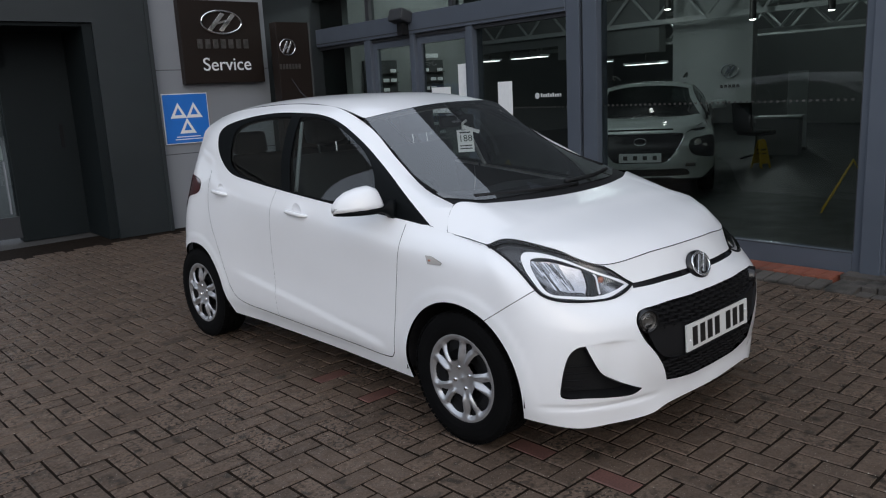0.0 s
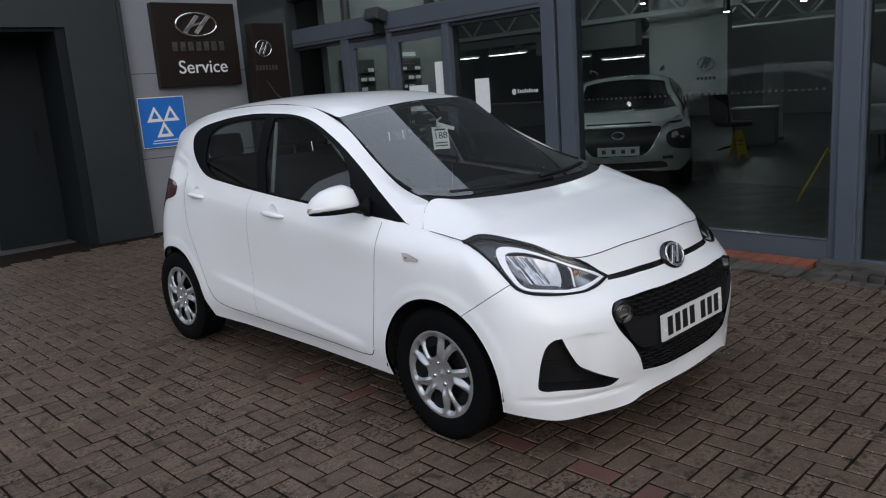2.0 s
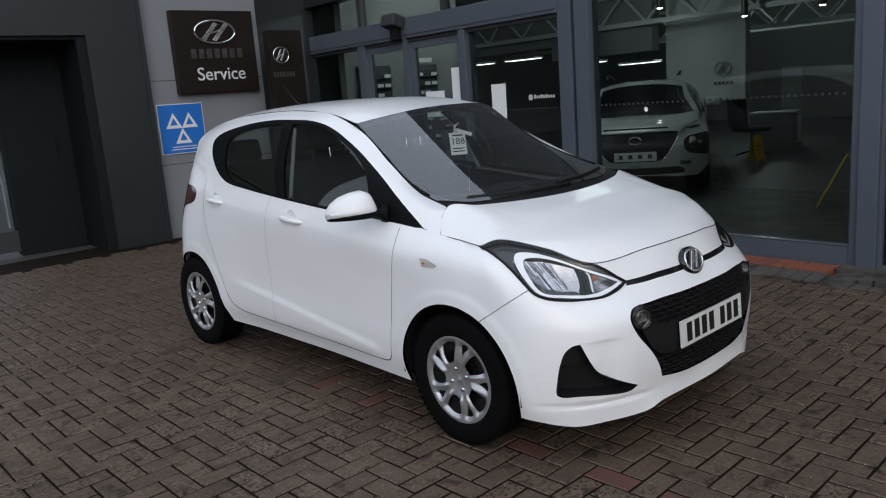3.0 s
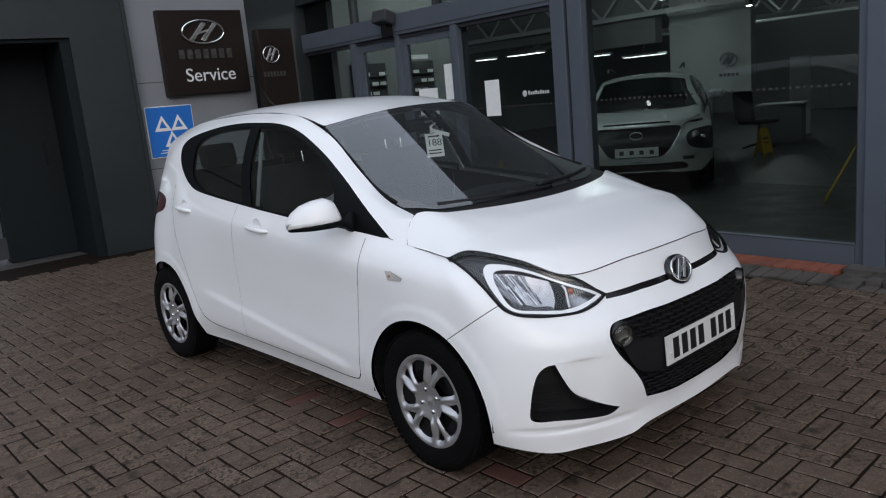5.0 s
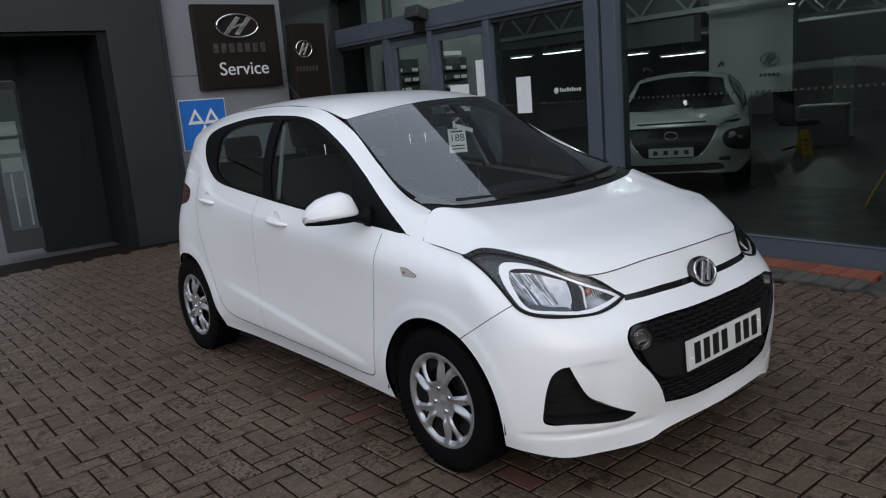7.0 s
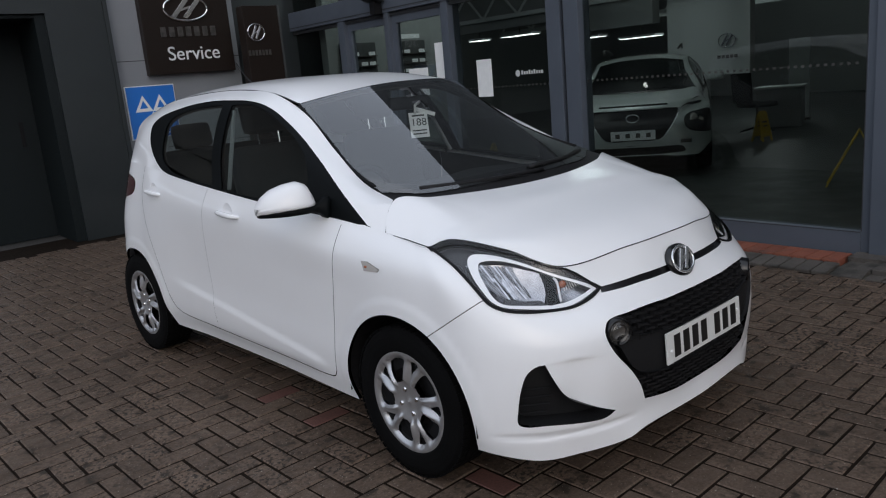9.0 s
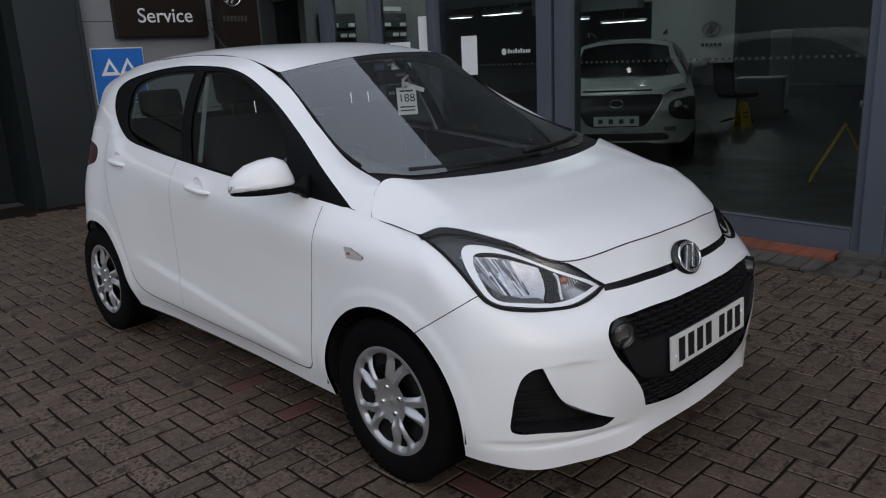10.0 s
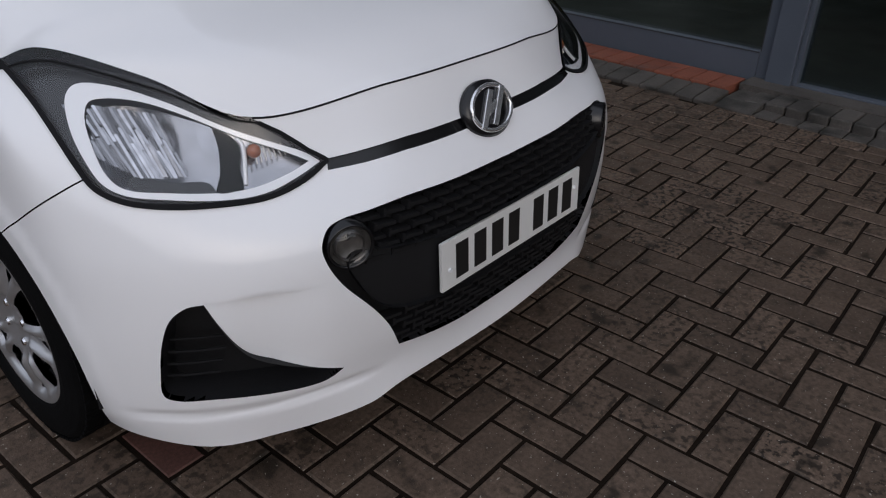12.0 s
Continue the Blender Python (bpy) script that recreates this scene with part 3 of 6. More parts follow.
# sides of the cabin: waistline, middle of the glass, top of the window frame, roof channel
SIDE = CabinSheet([
    [(.742, .12, .893), (.757, .35, .925), (.778, .65, .948), (.792, .95, .973), (.793, 1.15, .99), (.787, 1.45, 1.02), (.78, 1.95, 1.072), (.755, 2.3, 1.11), (.715, 2.47, 1.118)],
    [(.715, .14, .945), (.735, .36, .985), (.737, .64, 1.06), (.737, .92, 1.13), (.738, 1.15, 1.17), (.732, 1.45, 1.20), (.73, 1.95, 1.22), (.715, 2.3, 1.24), (.675, 2.46, 1.24)],
    [(.69, .15, .98), (.68, .37, 1.045), (.645, .65, 1.168), (.587, .92, 1.305), (.575, 1.15, 1.388), (.58, 1.45, 1.415), (.592, 1.95, 1.402), (.60, 2.3, 1.37), (.585, 2.5, 1.345)],
    [(.665, .155, 1.002), (.633, .36, 1.050), (.577, .62, 1.173), (.528, .89, 1.330), (.502, 1.15, 1.420), (.495, 1.45, 1.452), (.50, 1.95, 1.450), (.505, 2.3, 1.424), (.50, 2.48, 1.395)],
])
ROOF = Sheet([
    [(0, .737, 1.431), (.23, .767, 1.423), (.42, .862, 1.394), (.52, .95, 1.370)],
    [(0, 1.1, 1.480), (.22, 1.12, 1.474), (.40, 1.14, 1.451), (.502, 1.15, 1.420)],
    [(0, 1.5, 1.497), (.22, 1.5, 1.492), (.40, 1.5, 1.475), (.495, 1.5, 1.453)],
    [(0, 1.95, 1.494), (.22, 1.95, 1.489), (.40, 1.95, 1.472), (.50, 1.95, 1.450)],
    [(0, 2.42, 1.462), (.22, 2.40, 1.456), (.40, 2.34, 1.442), (.505, 2.3, 1.424)],
    [(0, 2.66, 1.42), (.22, 2.63, 1.416), (.40, 2.57, 1.405), (.50, 2.48, 1.395)],
], sym=(True, False))

# ---- the forecourt and the building ----
BASE = pose(5.75, 1.85, 0, 0, 0, -3)  # building frame: x into the showroom, y along its front, away from the camera


def wall(name, bm, material, label="", category="wall", m=BASE):
    ob = part(name, bm, material)
    ob.matrix_world = m
    return tagged(ob, label, category, kind="structure")


# ground: joint sand under the pavers, tarmac out to the horizon
g = boxes((-60, 90, -90, 90, -0.4, -0.010))
ground = part("ground", g, M_TARMAC)
tagged(ground, "dark tarmac ground", "ground", kind="structure")
bed = part("paving_bed", boxes((-5.42, 5.62, -4.55, 9.45, -0.05, -0.0045)), M_JOINT)
tagged(bed, "dark sandy joints of the paving", "ground", kind="structure")

# ---- glazed showroom front: posts, rails, glass ----
LINTEL = 2.5  # underside of the cladding over the tall panes; unseen, set low to darken windscreen reflections
POSTS = [(-0.14, -0.005), (2.36, 2.52), (2.56, 2.72), (-2.9, -2.68), (4.03, 4.13), (5.03, 5.11), (5.92, 6.05), (7.5, 7.7)]
for i, (a, b) in enumerate(POSTS):
    ob = wall("post_%d" % (i + 1), boxes((-0.06, 0.10, a, b, 0.0, 2.4 if a > 3 else 4.6), bevel=0.006), M_FRAME, "grey aluminium shopfront post", "post")
wall("stile_1", boxes((-0.028, 0.075, -0.005, 0.06, 0.03, 4.6), bevel=0.004), M_FRAME, "grey door stile beside the post", "trim")
wall("bead_1", boxes((-0.034, 0.075, -0.165, -0.14, 0.03, 4.6), bevel=0.004), M_FRAME, "grey glazing bead beside the post", "trim")
wall("bead_2", boxes((-0.03, -0.028, 0.052, 0.058, 0.19, 4.6), (-0.0375, -0.0355, 0.06, 2.36, 0.182, 0.188)), M_FRAMEDARK, "dark glazing gasket", "trim")
wall("post_gasket", boxes((-0.02, 0.08, 2.52, 2.56, 0.0, 4.6)), M_FRAMEDARK, "dark gap between paired posts", "trim")
for i, (a, b, z0, z1) in enumerate([(0.06, 2.36, 0.03, 0.19), (-2.68, -0.165, 0.03, 0.062), (2.72, 4.03, 0.03, 0.17), (6.05, 7.3, 0.03, 0.17)]):
    wall("rail_%d" % (i + 1), boxes((-0.035, 0.07, a, b, z0, z1), bevel=0.005), M_FRAME, "grey aluminium window rail", "trim")
wall("transom", boxes((-0.07, 0.10, 2.72, 7.7, 2.17, 2.40), bevel=0.006), M_FRAME, "grey aluminium transom over the entrance", "trim")
wall("transom_lip", boxes((-0.075, -0.07, 2.72, 7.7, 2.20, 2.212), (-0.03, 0.06, 2.72, 7.7, 2.13, 2.168)), M_FRAMEDARK, "dark joint under the transom", "trim")
wall("upper_fascia", boxes((-0.10, 0.12, 2.72, 7.7, 2.78, 4.6), bevel=0.005), M_DARKWALL, "dark grey fascia panel", "wall")
for i, y in enumerate((4.35, 5.95)):
    wall("mullion_%d" % (i + 1), boxes((-0.03, 0.06, y, y + 0.07, 2.40, 2.78)), M_FRAMEDARK, "dark clerestory mullion", "trim")
PANES = [(0.06, 2.36, 0.19, 4.6), (-2.68, -0.165, 0.062, 4.6), (2.72, 4.03, 0.17, 2.13), (6.05, 7.3, 0.17, 2.13), (2.72, 7.7, 2.40, 2.78)]
for i, (a, b, z0, z1) in enumerate(PANES):
    wall("window_%d" % (i + 1), boxes((0.012, 0.022, a, b, z0, z1)), M_SHOPGLASS, "large clear shopfront pane", "window")
# sliding entrance doors
for i, (a, b) in enumerate(((4.13, 5.03), (5.11, 5.92))):
    d = wall("door_%d" % (i + 1), boxes((-0.01, 0.05, a, a + 0.07, 0.03, 2.13), (-0.01, 0.05, b - 0.07, b, 0.03, 2.13), (-0.01, 0.05, a + 0.07, b - 0.07, 2.05, 2.13), (-0.01, 0.05, a + 0.07, b - 0.07, 0.03, 0.14)),
             M_FRAME, "closed sliding glass entrance door", "door")
    part("pane", boxes((0.015, 0.025, a + 0.07, b - 0.07, 0.14, 2.05)), M_SHOPGLASS, d)
for k in range(2):
    y = 1.66 + 0.36 * k
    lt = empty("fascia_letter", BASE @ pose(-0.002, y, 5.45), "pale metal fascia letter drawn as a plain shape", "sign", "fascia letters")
    part("stroke", boxes((-0.03, 0.0, -0.12, -0.07, -0.2, 0.2)), M_LIGHTWALL, lt)
    part("stroke", boxes((-0.03, 0.0, 0.07, 0.12, -0.2, 0.2)), M_LIGHTWALL, lt)
    part("foot_stroke", boxes((-0.03, 0.0, -0.07, 0.07, -0.2, -0.14)), M_LIGHTWALL, lt)
upper = wall("upper_wall", boxes((0.0, 0.2, -14, 2.60, LINTEL, 7.0), (0.0, 0.2, 2.60, 9, 4.6, 7.0)), M_DARKWALL, "dark grey cladding above the glazing", "wall")
wall("facade_far", boxes((-0.06, 0.2, -14, -2.9, 0, 4.6)), M_DARKWALL, "dark grey cladding", "wall")

# ---- service wing at right angles to the showroom ----
WING = BASE @ pose(-0.34, 7.05, 0)
wall("wall_service", boxes((-2.12, -0.56, 0.0, 0.25, 0.0, 7.0)), M_LIGHTWALL, "pale grey metal cladding beside the service sign", "wall", WING)
wall("wall_return", boxes((-0.56, 1.2, 0.12, 0.3, 0.0, 7.0)), M_DARKWALL, "dark grey return wall in the corner", "wall", WING)
for z in (0.9, 1.90, 2.92, 3.9):
    wall("cladding_joint", boxes((-2.07, -0.56, -0.002, 0.01, z, z + 0.008)), M_FRAMEDARK, "thin shadow joint in the cladding", "trim", WING)
wall("wall_dark", boxes((-2.71, -2.12, -0.10, 0.25, 0, 2.43), (-9.0, -2.12, -0.10, 0.25, 2.43, 2.88), (-9.0, -2.12, 0.15, 0.30, 2.88, 7.0)), M_DARKWALL, "dark grey cladding round the service entrance", "wall", WING)
wall("coping", boxes((-9.0, -2.07, -0.14, -0.10, 2.86, 2.94), (-2.12, -2.075, -0.125, 0.0, 0.0, 2.86), bevel=0.004), M_DARKWALL, "dark grey edge trim", "trim", WING)
wall("recess", boxes((-2.81, -2.71, -0.06, 1.0, 0, 2.425), (-9.0, -3.45, 0.75, 0.95, 2.0, 2.42), (-3.55, -2.81, 0.75, 0.95, 0, 2.42), (-9.0, -2.71, -0.05, 1.0, 2.39, 2.425)), M_RECESS_SHADE, "dark recessed service doorway", "wall", WING)
slot = wall("slot_handle", boxes((-2.99, -2.95, 0.735, 0.75, 1.06, 1.34), bevel=0.006), M_GAP, "dark recessed pull slot", "handle", WING)

# brown service sign
sign = empty("service_sign", WING @ pose(-1.20, -0.004, 2.22), "square brown illuminated service sign on grey cladding", "sign")
part("panel", boxes((-0.525, 0.525, -0.11, 0.0, -0.49, 0.49), bevel=0.006), M_BROWN, sign)
words("sign_word", "Service", 0.22, M_SIGNWHITE, sign, pose(0.03, -0.113, -0.27, 90), "white lettering", depth=0.006)


def oval_emblem(parent, w, h, y, x=0.0, z=0.0, bar=1.0):
    el = [(x + w * math.cos(a), y, z + h * math.sin(a)) for a in np.linspace(0, 2 * math.pi, 41)[:-1]]
    part("emblem_ring", tube(el, 0.014 * bar, 8, True), M_CHROME, parent, "chrome oval outline", smooth=True)
    for c in (-0.28 * w, 0.28 * w):
        part("emblem_bar", prism([(x + c - 0.46 * w, z - 0.70 * h), (x + c - 0.26 * w, z - 0.84 * h), (x + c + 0.08 * w, z - 0.1 * h), (x + c + 0.46 * w, z + 0.70 * h), (x + c + 0.26 * w, z + 0.84 * h), (x + c - 0.08 * w, z + 0.1 * h)], -0.02 * bar, 0.002), M_CHROME, parent, m=pose(0, y + 0.01, 0))
    part("emblem_link", prism([(x - 0.24 * w, z - 0.22 * h), (x + 0.20 * w, z + 0.04 * h), (x + 0.24 * w, z + 0.24 * h), (x - 0.20 * w, z + 0.0 * h)], -0.016 * bar, 0.002), M_CHROME, parent, m=pose(0, y + 0.009, 0))


oval_emblem(sign, 0.26, 0.135, -0.122, 0.0, 0.235)
for k, c in enumerate(np.linspace(-0.30, 0.30, 7)):
    part("brand_bar", boxes((c - 0.032, c + 0.032, -0.122, -0.112, -0.075, 0.035), bevel=0.003), M_STEEL, sign, "dull metal bar in place of a letter")
# blue test-station sign with three white triangles
mot = empty("test_station_sign", WING @ pose(-1.73, -0.004, 1.325), "square blue test-station sign with three white triangles", "sign")
part("plate", boxes((-0.285, 0.285, -0.02, 0.0, -0.30, 0.30), bevel=0.003), M_SIGNWHITE, mot)
part("face", boxes((-0.275, 0.275, -0.0235, -0.0205, -0.29, 0.29)), M_BLUE, mot)


def triangle(cx, cz, size):
    bm = bmesh.new()
    h = size * 0.9
    outer = [(cx, cz + h / 2), (cx + size / 2, cz - h / 2), (cx - size / 2, cz - h / 2)]
    inn = [(cx, cz + h * 0.20), (cx + size * 0.23, cz - h * 0.30), (cx - size * 0.23, cz - h * 0.30)]
    vo = [bm.verts.new((x, -0.026, z)) for x, z in outer]
    vi = [bm.verts.new((x, -0.026, z)) for x, z in inn]
    for i in range(3):
        bm.faces.new((vo[i], vo[(i + 1) % 3], vi[(i + 1) % 3], vi[i]))
    r = bmesh.ops.extrude_face_region(bm, geom=bm.faces[:])
    bmesh.ops.translate(bm, vec=(0, 0.002, 0), verts=[v for v in r["geom"] if isinstance(v, bmesh.types.BMVert)])
    return bm


for cx, cz in ((-0.098, 0.10), (0.098, 0.10), (0.0, -0.085)):
    part("triangle", triangle(cx, cz, 0.205), M_SIGNWHITE, mot, "white triangle outline")
for k in range(2):
    part("bar", boxes((-0.15 - 0.02 * k, 0.15 + 0.02 * k, -0.026, -0.0238, -0.222 - 0.03 * k, -0.212 - 0.03 * k)), M_SIGNWHITE, mot)
# brown totem in the corner
totem = empty("brand_totem", BASE @ pose(-0.86, 6.5, 0), "dark brown upright totem with chrome emblem", "sign")
part("slab", boxes((-0.225, 0.225, -0.08, 0.08, 0.0, 2.42), bevel=0.006), M_BROWN, totem)
part("edge", boxes((0.227, 0.25, -0.082, 0.082, 0.0, 2.42)), M_INDARK, totem)
oval_emblem(totem, 0.105, 0.095, -0.09, -0.09, 2.12, 0.6)
for k, c in enumerate(np.linspace(-0.20, 0.06, 7)):
    part("brand_bar", boxes((c - 0.014, c + 0.014, -0.088, -0.081, 1.86, 1.92)), M_STEEL, totem)
# flood lamp on the transom
cc = empty("wall_lamp", BASE @ pose(-0.07, 5.15, 2.30), "small dark wall-mounted lamp housing", "lamp")
part("housing", boxes((-0.16, 0.0, -0.13, 0.13, -0.02, 0.12), bevel=0.02), M_FRAMEDARK, cc, m=pose(-0.02, 0, 0, 0, 18, 0))
part("arm", boxes((-0.10, 0.0, -0.05, 0.05, -0.14, 0.0), bevel=0.01), M_GAP, cc)
# notices on the glass
for i, (y, z0, z1, w) in enumerate(((3.62, 1.20, 1.56, 0.21), (4.28, 1.40, 1.78, 0.14), (4.66, 1.25, 1.54, 0.33))):
    p = part("notice", boxes((-0.004, 0.0, -w / 2, w / 2, z0, z1)), M_PAPER)
    p.matrix_world = BASE @ pose(0.011, y, 0)
    tagged(p, "white paper notice taped on the glass", "notice", "notices on the glass")
ms = empty("window_sticker", BASE @ pose(0.008, 3.0, 1.40), "white sticker with a round mark on the window", "sticker")
for k in range(9):
    part("bar", boxes((-0.001, 0.0, 0.095 - 0.031 * k, 0.117 - 0.031 * k, -0.014, 0.014 + 0.010 * (k in (0, 3, 5)))), M_INPALE, ms)
part("sticker_dot", lathe([(0.0, 0.0), (0.0, 0.030), (0.002, 0.030)], 24, "x"), M_INPALE, ms, m=pose(0, 0.165, 0))
# glass door in the recess, with notices
sd = wall("door_3", boxes((-3.95, -3.86, 0.78, 0.84, 0.05, 1.98), (-3.52, -3.44, 0.78, 0.84, 0.05, 1.98), (-3.86, -3.52, 0.78, 0.84, 0.05, 0.30), (-3.86, -3.52, 0.78, 0.84, 1.90, 1.98)), M_FRAMEDARK, "glazed service door with paper notices", "door", WING)
part("pane", boxes((-3.86, -3.52, 0.80, 0.81, 0.30, 1.90)), M_SHOPGLASS, sd)
for k, z in enumerate((0.97, 1.18, 1.38)):
    part("notice", boxes((-3.84, -3.62, 0.816, 0.819, z, z + 0.16)), M_PAPER, sd)
for x in (-3.78, -3.64):
    part("pull_bar", boxes((x, x + 0.018, 0.755, 0.775, 0.34, 0.95)), M_LIGHTWALL, sd)

# ---- threshold and kerb in front of the glass ----
threshold = empty("threshold", BASE, "terracotta red tiled threshold", "floor", kind="structure")
for k in range(21):
    part("tile", boxes((-0.30, -0.068, 0.09 + 0.108 * k, 0.193 + 0.108 * k, -0.02, 0.045), bevel=0.006), M_REDTILE, threshold)
kerb = empty("kerb", BASE, "grey block kerb, dropped before the doors and stained", "kerb", kind="structure")
for k in range(24):
    y = 0.07 + 0.105 * k
    part("block", boxes((-0.51, -0.305, y, y + 0.098, -0.03, 0.012), bevel=0.008), M_KERB, kerb, m=pose(0, 0, 0.050, 0, -5, 0))
for k in range(26):
    y = 0.065 - 0.105 * (k + 1)
    rise = 0.024 + 0.008 * min(k, 3)
    part("block", boxes((-0.385, -0.19, y, y + 0.099, -0.05, rise), bevel=0.010), M_KERB, kerb, m=pose(0, 0, 0, 0, 0.3 * ((k * 7) % 3 - 1), 0))
    if k > 1:
        part("block", boxes((-0.50, -0.392, y, y + 0.099, -0.05, 0.004 + 0.002 * (k % 3)), bevel=0.006), M_KERB, kerb)
wedge = bmesh.new()
low = [wedge.verts.new(p) for p in ((-0.505, 0.06, -0.05), (-0.505, -0.145, -0.05), (-0.39, -0.145, -0.05), (-0.39, 0.06, -0.05))]
top = [wedge.verts.new(p) for p in ((-0.50, 0.055, 0.006), (-0.50, -0.14, 0.004), (-0.39, -0.14, 0.034), (-0.39, 0.055, 0.020))]
wedge.faces.new(low)
wedge.faces.new(top)
for i in range(4):
    wedge.faces.new((low[i], low[(i + 1) % 4], top[(i + 1) % 4], top[i]))
part("transition_block", wedge, M_KERB, kerb, "wedge-shaped dropped kerb stone")
strip_floor = wall("apron", boxes((-0.19, 0.0, -14, 0.07, -0.05, 0.05), (-0.068, 0.0, 0.07, 7.4, -0.05, 0.03)), M_KERB, "grey concrete apron along the glass", "floor")


# ---- the white hatchback ----
CAR = empty("hatchback_car", pose(2.785, 2.17, 0), "white five-door hatchback parked on block paving, wet and clean", "car")


def ring(l, z, r, a0=0, a1=360, n=40):
    t = np.radians(np.linspace(a0, a1, n))
    return np.c_[np.full(n, 0.83), l + r * np.cos(t), z + r * np.sin(t)]


def on(sheet, pts, n=6, closed=True, use=(1, 1, 1)):
    return sheet.find(curve(pts, n, closed), use)


ALL = [(-.05, -.05), (1.05, -.05), (1.05, 1.05), (-.05, 1.05)]
seam_bump = [(.838, -.12, .545), (.838, -.157, .572), (.832, -.228, .619), (.808, -.324, .684), (.757, -.372, .722)]
seam_door = [(.77, .365, .915), (.821, .351, .842), (.821, .381, .651), (.825, .412, .432), (.824, .433, .313)]
sill_line = [(.824, .433, .313), (.820, .452, .288), (.818, .478, .279), (.815, .746, .286), (.812, 1.255, .298), (.813, 1.543, .306), (.825, 1.839, .321),
             (.832, 1.92, .349), (.836, 1.973, .407)]
seam_mid = [(.787, 1.40, 1.015), (.824, 1.43, .91), (.815, 1.455, .70), (.812, 1.455, .50), (.815, 1.45, .305)]
seam_rear = [(.836, 1.973, .407), (.83, 2.06, .60), (.82, 2.16, .80), (.80, 2.19, .96), (.77, 2.17, 1.095)]
u_of = lambda p: WRAP.find([p])[0]
bump_uv = [(-.02, -.02), (u_of((.80, -.30, .2))[0], -.02), *WRAP.find(seam_bump), u_of((.64, -.42, .76)), (u_of((.496, -.484, .787))[0], 1.02), (-.02, 1.02)]
wing_uv = [(u_of((.80, -.30, .2))[0], -.02), *WRAP.find(seam_bump), u_of((.64, -.42, .76)), (u_of((.603, -.335, .846))[0], 1.02),
           (u_of((.77, .365, .915))[0], 1.02), *WRAP.find(curve(seam_door)), (u_of((.80, .44, .2))[0], -.02)]
front_edge = WRAP.find(curve(seam_door))
mid_edge = WRAP.find(curve(seam_mid))
sill_f = WRAP.find([p for p in curve(sill_line) if p[1] < 1.44])
sill_r = WRAP.find([p for p in curve(sill_line) if p[1] > 1.46])
rear_edge = WRAP.find(curve(seam_rear))
door_f = [(front_edge[0][0], 1.02), *front_edge, *sill_f, *mid_edge[::-1], (mid_edge[0][0], 1.02)]
door_r = [(mid_edge[0][0], 1.02), *mid_edge, *sill_r, *rear_edge, (rear_edge[-1][0], 1.02)]
lamp_pts = [(.404, -.572, .702), (.404, -.572, .702), (.458, -.571, .680), (.527, -.559, .667), (.598, -.526, .667), (.675, -.477, .673), (.728, -.43, .686),
            (.752, -.39, .706), (.757, -.357, .733), (.757, -.30, .778), (.753, -.232, .82), (.749, -.147, .857), (.748, -.11, .869), (.748, -.11, .869)]
lamp_low = WRAP.find(curve(lamp_pts, 5))
lamp_uv = [*lamp_low, (lamp_low[-1][0], 1.02), (u_of((.50, -.484, .787))[0], 1.02), u_of((.496, -.487, .785)), *WRAP.find([(.46, -.515, .758), (.425, -.55, .722)])]
grille_pts = [(0, -.71, .287), (.057, -.714, .288), (.161, -.714, .291), (.268, -.708, .30), (.348, -.698, .312), (.348, -.698, .312), (.379, -.699, .379),
              (.418, -.693, .437), (.475, -.673, .51), (.496, -.659, .558), (.497, -.651, .587), (.476, -.645, .614), (.445, -.649, .623),
              (.394, -.663, .626), (.305, -.679, .63), (.19, -.695, .629), (0, -.70, .628)]
grille_uv = [*WRAP.find(curve(grille_pts, 5)), (-.02, WRAP.find([grille_pts[-1]])[0][1]), (-.02, WRAP.find([grille_pts[0]])[0][1])]
band_pts = [(0, -.73, .385), (.20, -.72, .392), (.36, -.70, .415), (.41, -.69, .45), (.44, -.68, .50), (.455, -.67, .545), (.43, -.67, .56), (.36, -.69, .548), (.2, -.72, .53), (0, -.725, .525)]
band_uv = [*WRAP.find(curve(band_pts, 5)), (-.02, WRAP.find([band_pts[-1]])[0][1]), (-.02, WRAP.find([band_pts[0]])[0][1])]
fog_pts = [(.754, -.481, .314), (.753, -.485, .371), (.745, -.495, .435), (.73, -.509, .484), (.706, -.53, .508), (.684, -.549, .512), (.684, -.549, .512),
           (.67, -.567, .465), (.644, -.587, .409), (.62, -.601, .382), (.566, -.629, .350), (.472, -.664, .308), (.472, -.664, .308), (.494, -.655, .294),
           (.521, -.644, .288), (.607, -.605, .295), (.691, -.548, .302), (.742, -.497, .303)]
strip_t = [(.404, -.572, .706), (.324, -.596, .708), (.236, -.616, .713), (.112, -.627, .712), (0, -.63, .712)]
strip_b = [(0, -.64, .690), (.108, -.640, .690), (.249, -.627, .691), (.337, -.608, .688), (.412, -.582, .688)]
strip_uv = [*WRAP.find(strip_t), (-.02, WRAP.find([strip_t[-1]])[0][1]), (-.02, WRAP.find([strip_b[0]])[0][1]), *WRAP.find(strip_b)]
side_lamp = [(.828, .175, .804), (.827, .143, .805), (.83, .072, .783), (.832, .081, .773), (.832, .156, .77)]
tail_pts = [(.74, 2.46, 1.04), (.79, 2.31, 1.01), (.795, 2.325, .95), (.778, 2.50, .90), (.744, 2.62, .81), (.60, 2.76, .82), (.62, 2.70, .98)]
arch_f = WRAP.find(ring(0, .283, .343, -40, 220, 60), (0, 1, 1))
arch_r = WRAP.find(np.r_[ring(2.385, .283, .338, -40, 165, 46), [(.83, 2.03, .30), (.83, 1.99, .235), (.83, 1.97, .17)]], (0, 1, 1))
GAP = 0.0030
